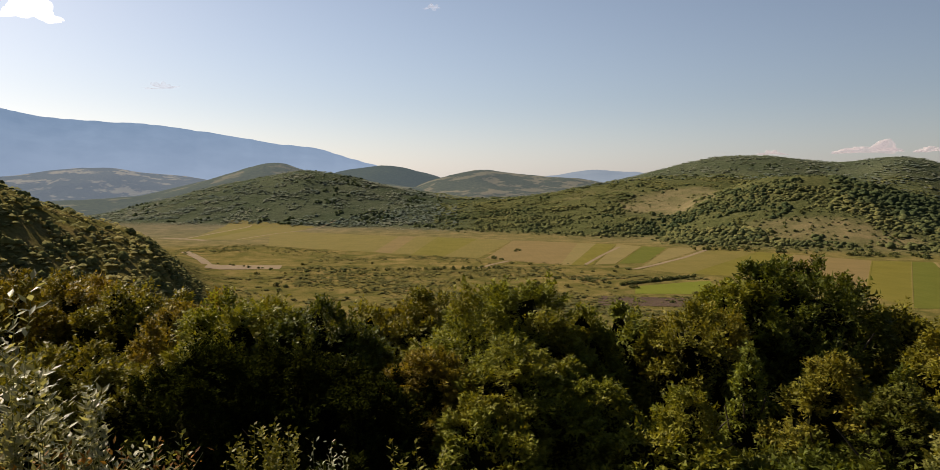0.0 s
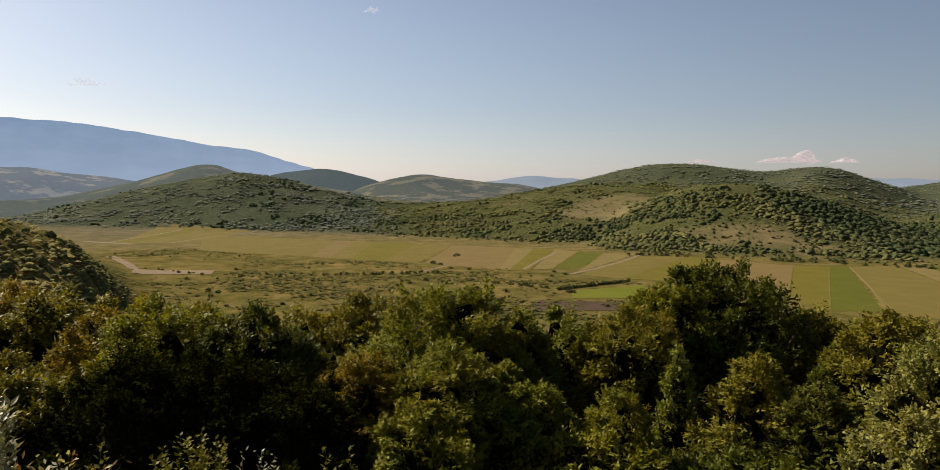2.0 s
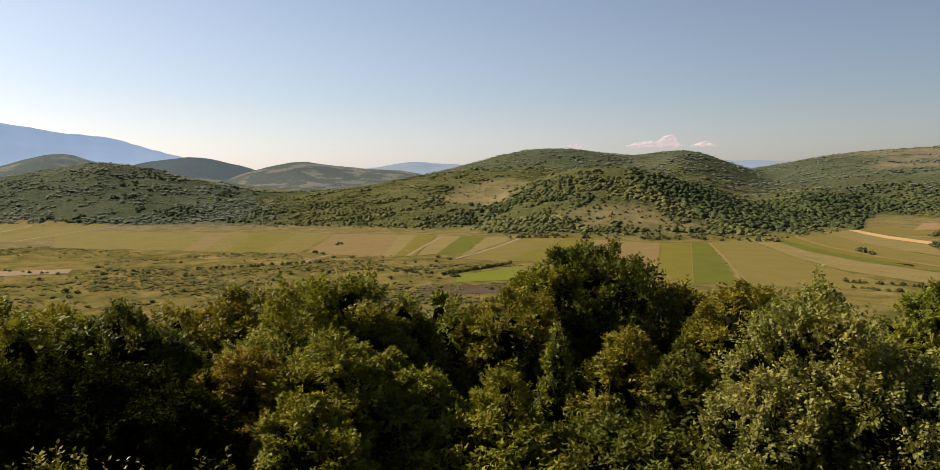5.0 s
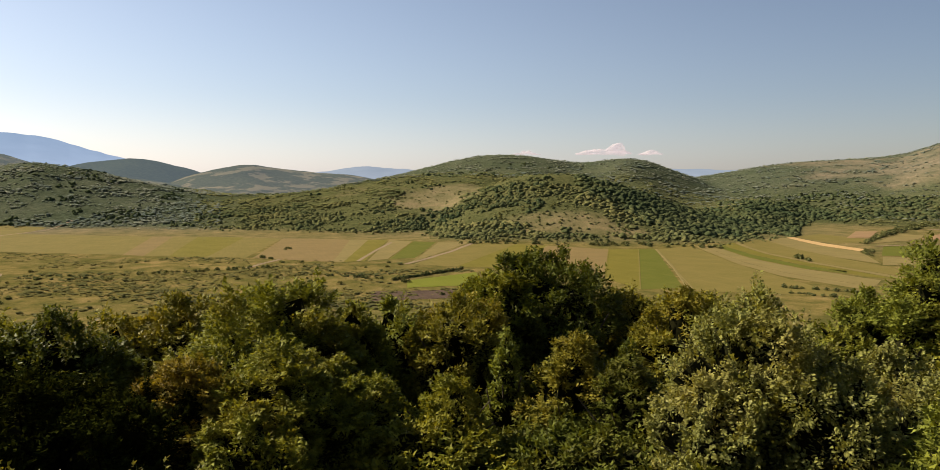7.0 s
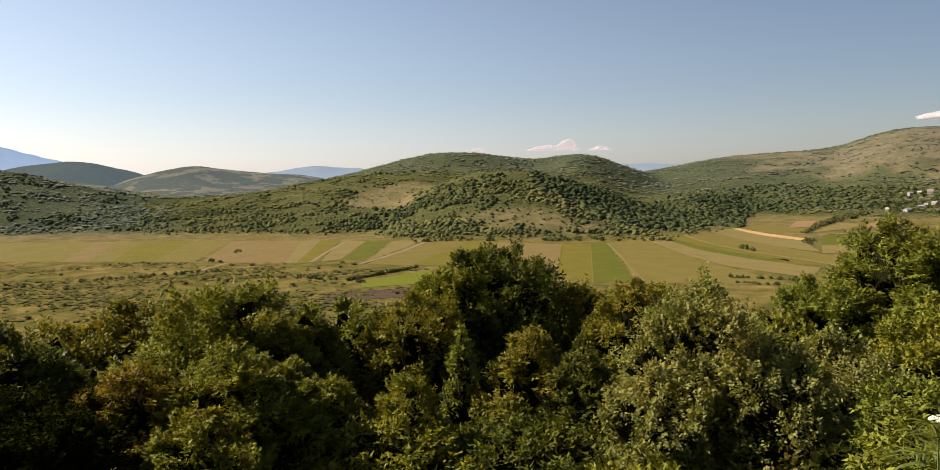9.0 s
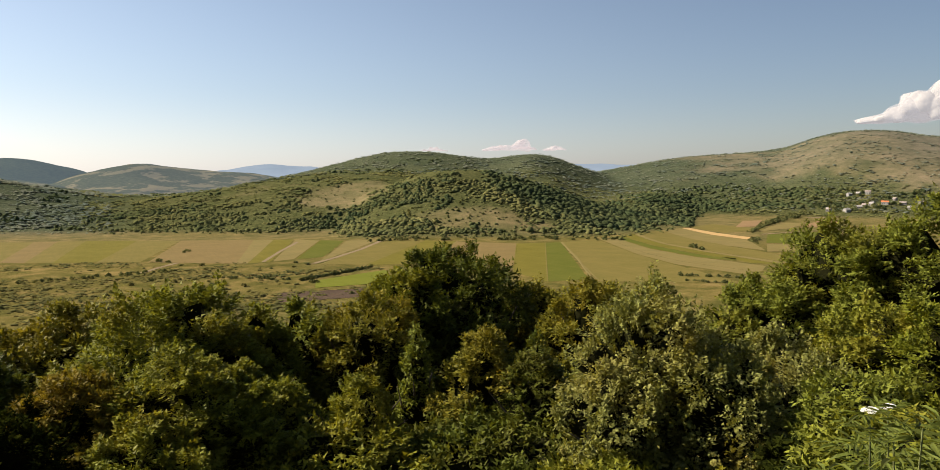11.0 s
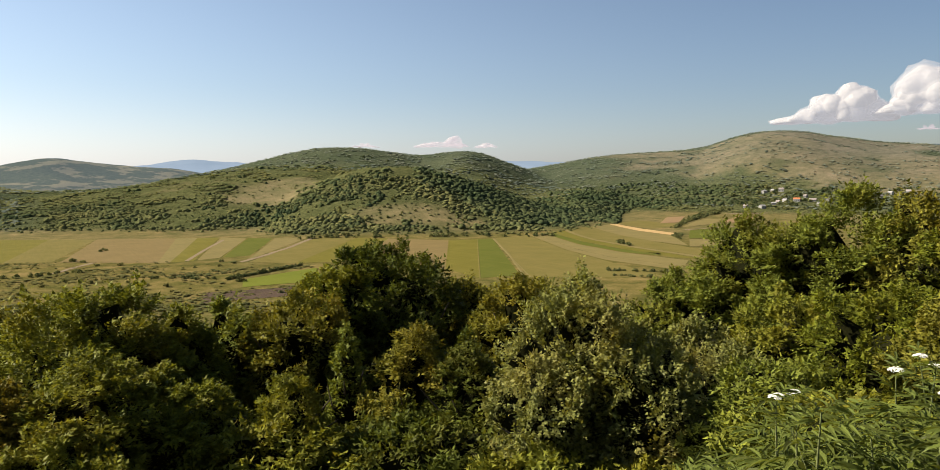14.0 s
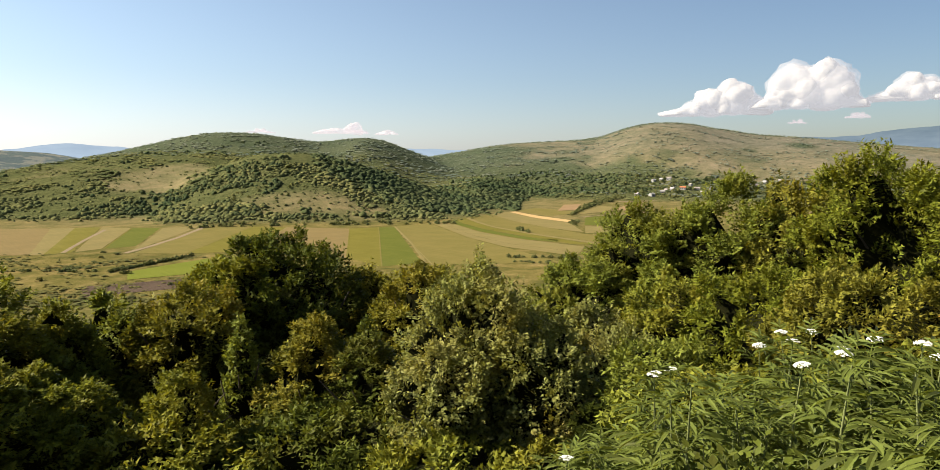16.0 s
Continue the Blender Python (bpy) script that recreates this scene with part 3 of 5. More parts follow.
# ---- fields and tracks on the valley floor ----
def strip(name, label, category, mat, left, right, lift=0.10):
    """A strip of land between two edges, each given by a few plan points, laid on the ground with a low bank round it."""
    def even(pts, n):
        p = np.array(pts, float)
        d = np.concatenate([[0], np.cumsum(np.hypot(*np.diff(p, axis=0).T))])
        t = np.linspace(0, d[-1], n)
        return np.stack([np.interp(t, d, p[:, 0]), np.interp(t, d, p[:, 1])], -1)
    n, w = 56, 6
    a, c = even(left, n), even(right, n)
    t = np.linspace(0, 1, w)[None, :, None]
    P = a[:, None] * (1 - t) + c[:, None] * t
    wob = (fbm(P[..., 0], P[..., 1], 22, 3) - 0.5) * min(3.5, 0.25 * float(np.hypot(*(a - c).T).mean()))
    edge = np.abs(np.linspace(-1, 1, w))[None, :]
    P = P + (wob * edge * 0.5)[..., None]
    z = land(P[..., 0].ravel(), P[..., 1].ravel()).reshape(n, w) + lift
    z[:, 0] -= 0.05
    z[:, -1] -= 0.05
    V = np.concatenate([P, z[..., None]], -1).reshape(-1, 3)
    i, j = np.meshgrid(np.arange(n - 1), np.arange(w - 1), indexing="ij")
    F = np.stack([i * w + j, i * w + j + 1, (i + 1) * w + j + 1, (i + 1) * w + j], -1).reshape(-1, 4)
    ob = new(name, mesh_np(name, V, F, mat, True))
    return tagged(ob, label, category, kind="structure")


EDGES = itertools.cycle((("tan", 1.6), ("green", 1.2), ("olive", 1.0), ("tan", 1.2), ("olive", 1.5)))


def field(mat, label, left, right, lift=0.12):
    if len(left) > 2 or left[0][0] > 150:
        kind, width = next(EDGES)
        p = np.array(left, float)
        d = np.gradient(p, axis=0)
        nrm = np.stack([-d[:, 1], d[:, 0]], -1) / np.hypot(d[:, 0], d[:, 1])[:, None] * width / 2
        strip("field_edge", "narrow grassy balk between two field strips", "field edge", M_FIELD[kind], p - nrm, p + nrm, lift + 0.08)
    return strip("field", label, "field", M_FIELD[mat], left, right, lift)


def track(pts, width=3.0, lift=0.22):
    p = np.array(pts, float)
    d = np.gradient(p, axis=0)
    nrm = np.stack([-d[:, 1], d[:, 0]], -1) / np.hypot(d[:, 0], d[:, 1])[:, None] * width / 2
    return strip("dirt_track", "pale dirt track between the field strips", "track", M_FIELD["track"], p - nrm, p + nrm, lift)


field("olive", "dry olive field below the shrubby hills", [(-300, 1010), (-230, 760)], [(-96, 905), (-100, 694)])
field("pink", "narrow ploughed brown field strip", [(-96, 905), (-100, 694)], [(-72, 899), (-80, 679)])
field("olive", "dull green meadow strip", [(-72, 899), (-80, 679)], [(-44, 891), (-59, 667)])
field("green", "faded green field strip", [(-44, 891), (-59, 667)], [(10, 866), (-25, 652)])
field("olive", "dry olive meadow strip with stray bushes", [(10, 866), (-25, 652)], [(53, 838), (8, 636)])
field("pink", "wide ploughed reddish-tan field", [(55, 840), (14, 632)], [(129, 802), (79, 584)])
field("tan", "tan stubble strip beside the ploughed field", [(129, 802), (79, 584)], [(150, 795), (88, 582)])
field("green", "green clover strip", [(150, 795), (88, 582)], [(172, 786), (106, 582)])
field("tan", "tan stubble strip along a dirt track", [(174, 784), (110, 584)], [(194, 758), (129, 592)])
field("deep", "lush green crop strip", [(196, 760), (131, 592)], [(217, 738), (155, 594)])
field("tan", "tan stubble strip between green crops", [(219, 737), (157, 592)], [(252, 726), (140, 556)])
field("olive", "olive meadow strip beside a curving track", [(262, 722), (142, 548)], [(299, 697), (171, 523)])
field("green", "faded green meadow strip", [(299, 697), (171, 523)], [(325, 668), (215, 505)])
field("pink", "reddish-tan ploughed strip at the foot of the pasture", [(325, 668), (215, 505)], [(370, 614), (254, 426)])
field("green", "light green field strip", [(370, 614), (254, 426)], [(401, 606), (251, 376)])
field("deep", "dark green crop strip running to the hill foot", [(401, 606), (251, 376)], [(418, 601), (282, 372)])
field("olive", "broad dry meadow strip", [(418, 601), (282, 360)], [(475, 612), (411, 473), (389, 401), (360, 310)])
field("tan", "curving straw-coloured strip", [(477, 611), (413, 473), (391, 401), (394, 327)], [(487, 609), (428, 482), (408, 413), (412, 338)])
field("tan", "curving dull stubble strip", [(488, 609), (429, 482), (409, 413), (413, 338)], [(499, 605), (457, 508), (442, 430), (445, 360)])
field("deep", "curving dark green crop strip", [(500, 606), (458, 508), (443, 430), (452, 395)], [(516, 615), (479, 523), (461, 449), (468, 410)])
field("green", "curving faded green strip", [(517, 616), (480, 523), (463, 449), (450, 380)], [(539, 623), (498, 529), (479, 453), (463, 353)])
field("tan", "thin straw-coloured strip curving across the valley", [(540, 623), (499, 529), (480, 453), (465, 353)], [(549, 628), (507, 534), (488, 458), (476, 358)])
field("olive", "curving dry meadow strip with a clump of bushes", [(550, 629), (508, 535), (489, 459), (478, 359)], [(610, 653), (567, 559), (542, 484), (520, 410)])
field("tan", "tan stubble strip beside the straw field", [(611, 654), (568, 560), (543, 485), (538, 436)], [(663, 674), (627, 584), (612, 520)])
field("bright", "bright straw-coloured stubble strip", [(664, 674), (627, 584), (613, 515)], [(684, 680), (656, 606), (640, 538)])
field("clay", "small orange-tan ploughed plot", [(745, 656), (867, 748)], [(787, 656), (905, 742)], 0.3)
field("olive", "dry meadow by the wood edge", [(690, 690), (665, 600)], [(770, 720), (760, 610)])
field("deep", "wide green field below the village", [(688, 556), (762, 554), (818, 550)], [(597, 484), (628, 464), (660, 444)], 0.3)
field("tan", "tan strip below the green field", [(590, 477), (620, 456), (650, 436)], [(530, 428), (558, 414), (588, 401)], 0.3)
field("olive", "meadow near the stream bushes", [(545, 420), (690, 436)], [(500, 360), (620, 380)])
field("clay", "straw plot below the village houses", [(835, 623), (980, 694)], [(860, 595), (991, 668)], 0.3)
field("tan", "tan meadow strip beside the hedge", [(712, 590), (807, 645), (885, 690)], [(798, 608), (850, 632), (895, 664)], 0.3)
track([(682, 561), (751, 560), (828, 558)], 5, 0.45)
track([(1006, 738), (1035, 718), (1065, 697)], 6, 0.45)
field("lime", "bright green mown field beside a hedge", [(114, 458), (106, 427)], [(175, 486), (160, 424)], 0.2)
strip("reed_bed", "brown reed bed in the marshy scrub", "reed bed", M_FIELD["reed"], [(80, 418), (74, 384)], [(132, 410), (124, 380)], 0.2)
field("olive", "pale meadow up the valley", [(-420, 1180), (-360, 850)], [(-250, 1080), (-280, 850)])
field("green", "light green strip up the valley", [(-364, 1118), (-369, 850)], [(-330, 1100), (-340, 860)], 0.2)
field("track", "bare dry clearing by the track", [(-228, 580), (-218, 548)], [(-163, 578), (-158, 553)], 0.2)
track([(-297, 697), (-262, 640), (-228, 578)], 9)
track([(-405, 878), (-370, 862), (-330, 838)], 12)
track([(-364, 1118), (-366, 980), (-369, 850)], 4, 0.3)
track([(-224, 1118), (-277, 954), (-296, 850)], 4, 0.3)
track([(168, 752), (130, 660), (101, 584)], 3.5)
track([(258, 724), (205, 640), (160, 580), (136, 552)], 4.5)
strip("dirt_track", "narrow worn track beside the dark green crop", "track", M_FIELD["tan"], [(418.0, 601), (349.6, 480), (285.0, 374)], [(420.4, 601), (352.0, 480), (287.4, 374)], 0.30)
track([(8, 561), (22, 590), (36, 614)], 4, 0.2)


# ---- woods, shrubs and scrub far off ----
def bush_templates(rng, levels, count):
    """A few crowns of unit size, lumpy and uneven, open below."""
    out = []
    for _ in range(count):
        bm = bmesh.new()
        bmesh.ops.create_icosphere(bm, subdivisions=levels, radius=1.0)
        off = Vector(rng.uniform(-50, 50, 3))
        for v in bm.verts:
            d = v.co.normalized()
            v.co = d * (0.80 + 0.45 * noise.noise(d * 1.6 + off) + 0.28 * noise.noise(d * 3.7 + off) + 0.06 * rng.uniform(-1, 1))
        bmesh.ops.delete(bm, geom=[v for v in bm.verts if v.co.z < -0.30], context="VERTS")
        bm.verts.index_update()
        out.append((np.array([v.co[:] for v in bm.verts]), np.array([[v.index for v in f.verts] for f in bm.faces])))
        bm.free()
    return out


def leafy_templates(rng, leaves, count, size):
    """Crowns of unit size as a core with leaf clumps standing off it on all sides, ragged in outline."""
    out = []
    for tv, tf in bush_templates(rng, 1, count):
        d = rng.normal(size=(leaves, 3)) + (0, 0, 0.35)
        d /= np.linalg.norm(d, axis=1, keepdims=True)
        d[:, 2] = np.abs(d[:, 2]) * np.where(rng.rand(leaves) < 0.85, 1, -0.3)
        lump = np.array([0.78 + 0.42 * noise.noise(Vector(v) * 1.7 + Vector((count * 7.7, len(out) * 3.1, 0))) for v in d])
        p = d * (lump * rng.uniform(0.85, 1.08, leaves))[:, None]
        n = d + rng.normal(size=(leaves, 3)) * 0.55
        n /= np.linalg.norm(n, axis=1, keepdims=True)
        a = np.cross(n, rng.normal(size=(leaves, 3)))
        a /= np.linalg.norm(a, axis=1, keepdims=True)
        c = np.cross(n, a)
        s = size * rng.uniform(0.6, 1.3, (leaves, 1))
        tri = np.stack([p + a * s, p - a * s * 0.5 + c * s * 0.8, p - a * s * 0.5 - c * s * 0.8], 1).reshape(-1, 3)
        tri[:, 2] = np.maximum(tri[:, 2], -0.30)
        out.append((np.concatenate([tv * 0.82, tri]), np.concatenate([tf, np.arange(leaves * 3).reshape(-1, 3) + len(tv)])))
    return out


def scatter(name, label, category, mat, templates, x, y, size, tall, rng, sink=0.15, smooth=False):
    """Many crowns as one mesh of stuff."""
    z = land(x, y)
    vs, fs, n = [], [], 0
    pick = rng.randint(0, len(templates), len(x))
    for k, (tv, tf) in enumerate(templates):
        idx = np.where(pick == k)[0]
        if not len(idx):
            continue
        a = rng.uniform(0, 2 * math.pi, len(idx))
        ca, sa, s = np.cos(a)[:, None], np.sin(a)[:, None], size[idx][:, None]
        px = (tv[:, 0] * ca - tv[:, 1] * sa) * s + x[idx][:, None]
        py = (tv[:, 0] * sa + tv[:, 1] * ca) * s + y[idx][:, None]
        pz = (tv[:, 2] + 0.30 - sink) * s * tall[idx][:, None] + z[idx][:, None]
        vs.append(np.stack([px, py, pz], -1).reshape(-1, 3))
        fs.append((tf[None] + (np.arange(len(idx)) * len(tv))[:, None, None]).reshape(-1, 3) + n)
        n += len(idx) * len(tv)
    ob = new(name, mesh_np(name, np.concatenate(vs), np.concatenate(fs), mat, smooth))
    return tagged(ob, label, category, kind="stuff")


def polar(rng, n, b0, b1, r0, r1, lean=1.0):
    b = np.radians(rng.uniform(b0, b1, n))
    r = np.exp(rng.uniform(math.log(r0), math.log(r1), n)) if lean else rng.uniform(r0, r1, n)
    return r * np.sin(b), r * np.cos(b)


rng = np.random.RandomState(11)
T2 = leafy_templates(rng, 66, 10, 0.27)

def ground_towards(b, e, nearest=900.0):
    """The place on the hillside that lies at bearing b and angle e from the overlook."""
    r = np.arange(nearest, 2200.0, 4.0)
    x, y = r * math.sin(radians(b)), r * math.cos(radians(b))
    z = land(x, y)
    over = np.where(z >= EYE + r * math.tan(radians(e)))[0]
    i = over[0] if len(over) else 100
    return x[i], y[i], z[i]


# woods on the hills: dense where the ground is wooded, stray shrubs on the pasture
def hill_woods(n, r0, r1, share, stray, templates, name, label, mat, s0, s1, low=1.0, gap=0.12, b0=-40, b1=84):
    x, y = polar(rng, n, b0, b1, r0, r1)
    wood, dry = cover_at(x, y)
    clump = smoothstep(0.40, 0.58, fbm(x + 311, y - 87, 34, 3))
    b, r = np.degrees(np.arctan2(x, y)), np.hypot(x, y)
    terrace = smoothstep(0.50, 0.60, fbm(b * 22 + 300, r * 2.2, 40, 3))
    pasture = 0.35 * terrace * (b > 42) * (r > 1450)
    keep = (rng.rand(n) < wood * share * (gap + (1 - gap) * clump) + stray + pasture) & (land(x, y) > 1.2) & (rng.rand(n) > smoothstep(0.42, 0.70, forest(b, r)))
    x, y, w, grown = x[keep], y[keep], wood[keep], 0.7 + 0.55 * clump[keep]
    size = np.where(w > 0.3, rng.uniform(s0, s1, len(x)) * rng.choice([0.5, 0.75, 1.0, 1.25], len(x)) * grown, rng.uniform(1.2, 3.0, len(x)) * (1 + 0.7 * (np.hypot(x, y) > 1450)))
    scatter(name, label, "woods", mat, templates, x, y, size, rng.uniform(0.45, 0.8, len(x)) * low, rng, smooth=True)


T0, TR = bush_templates(rng, 1, 12), bush_templates(rng, 2, 12)
hill_woods(29000, 770, 1120, 0.90, 0.05, TR, "hillside_woods", "green shrubs and woods over the hillsides", M_BUSH, 1.5, 4.1, 0.95, 0.18, b0=-3)
hill_woods(23000, 775, 1500, 0.75, 0.10, T0, "low_scrub", "low green scrub between the hillside shrubs", M_BUSH, 0.9, 2.4, 0.6, 0.75, b0=-3)
hill_woods(38000, 1060, 1560, 0.90, 0.04, T0, "hillside_woods", "green shrubs and woods higher up the hillsides", M_BUSH, 1.8, 4.5, 0.90, 0.20, b0=-3)
hill_woods(20000, 850, 1560, 0.85, 0.04, T0, "hillside_woods", "hazy grey-green woods on the hillside up the valley", M_BUSH_HAZED, 1.8, 4.4, 1.0, 0.10, b1=-1)
hill_woods(16000, 850, 1560, 0.60, 0.12, T0, "low_scrub", "low hazy grey-green scrub on the hillside up the valley", M_BUSH_HAZED, 0.9, 2.2, 0.8, 0.6, b1=-1)
hill_woods(42000, 1330, 2450, 0.95, 0.03, T0, "distant_woods", "hazy grey-green woods on the farther hills", M_BUSH_HAZED, 3.0, 6.0, 0.55, 0.45)
x, y = polar(rng, 16000, -27, 31, 800, 1750)
keep = (rng.rand(len(x)) < smoothstep(0.60, 0.66, 0.6 * fbm(x * 1.5 - 210, y + 540, 120, 3) + 0.4 * fbm(x + 77, y * 1.6, 46, 2))) & (land(x, y) > 4) & (cover_at(x, y)[0] > 0.2)
x, y = x[keep], y[keep]
scatter("hillside_groves", "dark green groves in the folds of the hillsides", "woods", M_FOREST, TR, x, y, rng.uniform(1.8, 4.4, len(x)), rng.uniform(0.7, 1.1, len(x)), rng, smooth=True)
x, y = polar(rng, 20000, 28, 60, 800, 1750)
b, r = np.degrees(np.arctan2(x, y)), np.hypot(x, y)
keep = (rng.rand(len(x)) < smoothstep(0.30, 0.58, forest(b, r)) * (0.35 + 0.65 * smoothstep(0.40, 0.55, fbm(x, y, 60, 3)))) & (land(x, y) > 0.8)
x, y = x[keep], y[keep]
scatter("closed_forest", "closed dark green forest between the hills", "woods", M_FOREST, TR, x, y, rng.uniform(3.2, 6.4, len(x)) * rng.choice([0.7, 1, 1.2], len(x)), rng.uniform(0.45, 0.75, len(x)), rng, smooth=True)

# hedgerows along the terraces of the pasture hill, and the trees on its crest
hx, hy = [], []
for _ in range(120):
    b0, r0, n = rng.uniform(43, 74), rng.uniform(1480, 2150), rng.randint(6, 22)
    bb = b0 + np.sort(rng.uniform(-1, 1, n)) * n * 0.085
    rr = r0 + rng.normal(size=n) * 7 + (bb - b0) * rng.uniform(-22, 22)
    hx.append(rr * np.sin(np.radians(bb)))
    hy.append(rr * np.cos(np.radians(bb)))
bb = rng.uniform(51.5, 67, 420)
rr = 2215 + rng.normal(size=420) * 16
hx.append(rr * np.sin(np.radians(bb)))
hy.append(rr * np.cos(np.radians(bb)))
x, y = np.concatenate(hx), np.concatenate(hy)
scatter("hedgerows", "hedgerows and tree lines over the dry pasture hill", "hedges", M_BUSH_HAZED, T0, x, y, rng.uniform(2.4, 5.6, len(x)), rng.uniform(0.45, 0.75, len(x)), rng, smooth=True)

clearing = ground_towards(-33.4, -3.75, 120.0)

# the shrubby spur beside the overlook: olive shrubs with darker clumps between them and one golden clearing
x, y = polar(rng, 7600, -42, -20, 140, 470)
gap = np.hypot(x - clearing[0], (y - clearing[1]) * 0.45)
stand = fbm(x, y, 45, 3)
keep = (rng.rand(len(x)) < 0.50 + 0.45 * smoothstep(0.42, 0.55, stand)) & (land(x, y) > 2.0) & (gap > 4.5)
x, y = x[keep], y[keep]
deep = (0.6 * fbm(x + 500, y - 40, 26, 2) + 0.4 * rng.rand(len(x))) > 0.57
for mat, label, pick, tall, shapes in ((M_BUSH_PALE, "rounded olive-green shrubs on the near spur", ~deep, 0.85, T0), (M_BUSH, "darker green round shrubs in clumps on the near spur", deep, 1.15, TR)):
    n = int(pick.sum())
    scatter("spur_shrubs", label, "shrubs", mat, shapes, x[pick], y[pick], rng.uniform(0.9, 2.1, n) * rng.choice([0.6, 1, 1.2], n), rng.uniform(0.75, 1.05, n) * tall, rng, smooth=True)

# marshy scrub on the valley floor
x, y = polar(rng, 46000, -26, 40, 300, 830)
b, r = np.degrees(np.arctan2(x, y)), np.hypot(x, y)
edge = np.interp(b, (-26, -19, -10, 0, 8, 14, 20, 27, 40), (760, 830, 690, 640, 600, 570, 520, 430, 340))
n = 0.6 * fbm(x, y, 55, 3) + 0.4 * fbm(x * 0.45 + 40, y * 1.4 - 60, 40, 2)
keep = (r < edge) & (rng.rand(len(x)) < smoothstep(0.42, 0.60, n) * 0.62 + 0.05)
keep &= ~((x > 100) & (x < 178) & (y > 420) & (y < 490)) & ~((x < -150) & (y > 540) & (y < 660))
x, y = x[keep], y[keep]
scatter("valley_scrub", "low olive scrub and willow bushes on the marshy valley floor", "scrub", M_SCRUB, T0, x, y, rng.uniform(0.9, 2.2, len(x)) * rng.choice([0.7, 1, 1, 1.6], len(x)), rng.uniform(0.25, 0.60, len(x)), rng, smooth=True)


def far_bush(b, r, size, label, group="", mat=None, name="bush", tall=1.0):
    x, y, z = ground_at(b, r)
    tv, tf = T2[rng.randint(len(T2))]
    a = rng.uniform(0, 6.28)
    V = np.stack([tv[:, 0] * math.cos(a) - tv[:, 1] * math.sin(a), tv[:, 0] * math.sin(a) + tv[:, 1] * math.cos(a), (tv[:, 2] + 0.22) * tall], -1) * size
    ob = new(name, mesh_np(name, V, tf, mat or M_BUSH))
    ob.location = (x, y, z)
    return tagged(ob, label, "bush", group)


def along(p, q, n, size, label, group, jitter=2.0, mat=None):
    for i in range(n):
        t = (i + rng.uniform(0.1, 0.9)) / n
        x, y = p[0] + (q[0] - p[0]) * t + rng.uniform(-jitter, jitter), p[1] + (q[1] - p[1]) * t + rng.uniform(-jitter, jitter)
        far_bush(math.degrees(math.atan2(x, y)), math.hypot(x, y), size * rng.uniform(0.7, 1.3), label, group, mat)


along((104, 462), (172, 508), 44, 2.1, "dense green hedge bush beside the mown field", "hedge by the mown field", 0.7)
along((108, 452), (116, 450), 2, 2.4, "pale round willow bush by the mown field", "", 1.0, M_SCRUB)
along((503, 497), (492, 468), 8, 3.2, "dark bush in a clump among the strips", "bush clump", 3)
along((345, 356), (385, 318), 14, 1.9, "low bush along a field edge", "field edge bushes", 2.0)
along((588, 488), (625, 522), 12, 3.0, "stream-side bush below the green field", "stream bushes", 5)
along((532, 404), (535, 407), 3, 2.6, "lone round bush in the meadow", "", 1.5)
along((695, 588), (786, 644), 20, 2.6, "hedge bush running up to the village", "village hedge", 3)
along((786, 644), (900, 714), 18, 4.2, "green tree in the row before the village", "village edge trees", 7)
along((900, 712), (1080, 790), 22, 5.0, "green tree in the row before the village", "village edge trees", 12)
along((378, 326), (384, 330), 3, 1.8, "low round bush at a field edge", "", 1.0)
along((333, 334), (352, 312), 9, 1.6, "low bush along a field edge", "field edge bushes", 2.0)
along((20, 640), (30, 618), 6, 2.0, "dark shrub at the end of a hedge", "hedge by the ploughed field", 2)
along((-160, 545), (-225, 590), 8, 1.6, "small dark bush beside the bare clearing", "clearing bushes", 2)
along((240, 715), (262, 716), 3, 3.2, "lone bush on the ploughed land", "", 3)
along((44, 700), (54, 712), 3, 2.2, "lone bush on the ploughed land", "", 3)
for _ in range(90):   # shrubs dotted over the bare pasture of the spur
    far_bush(rng.uniform(21, 36), rng.uniform(775, 905), rng.uniform(1.2, 3.0), "dark shrub dotted on the dry pasture slope", "pasture shrubs", name="pasture_shrub")
for _ in range(60):   # thick hem of bushes along the foot of the spur
    far_bush(rng.uniform(19, 40), rng.uniform(757, 778), rng.uniform(2.0, 3.6), "green bush along the foot of the hill", "hill foot bushes", name="hillside_bush")


for i in range(42):   # larger willow bushes in the marsh
    far_bush(rng.uniform(-18, 20), rng.uniform(400, 600), rng.uniform(1.4, 2.8), "rounded grey-green willow bush in the marshy scrub", "marsh willows", M_SCRUB if i % 3 else M_BUSH, name="willow_bush", tall=0.8)
along((-70, 545), (30, 560), 22, 1.9, "low dark bush in a marsh hedge line", "marsh hedge", 2.5)
along((60, 505), (98, 470), 14, 1.7, "low dark bush in a marsh hedge line", "marsh hedge", 2.5)


# ---- the village ----
M_WALL = [plain_material("render_white", (0.22, 0.215, 0.20), (0.31, 0.30, 0.285), 0.6, 0.9, 0.1), plain_material("render_grey", (0.14, 0.135, 0.13), (0.20, 0.19, 0.185), 0.6, 0.9, 0.1)]
M_ROOF = [plain_material("roof_orange_tile", (0.42, 0.13, 0.06), (0.55, 0.19, 0.09), 1.5, 0.85, 0.3), plain_material("roof_grey", (0.20, 0.17, 0.16), (0.30, 0.26, 0.24), 1.5, 0.85, 0.3), plain_material("roof_pale", (0.24, 0.23, 0.22), (0.32, 0.30, 0.29), 1.5, 0.8, 0.2)]
M_PANE = plain_material("window_pane", (0.02, 0.025, 0.03), (0.04, 0.045, 0.05), 1, 0.15, 0.0)


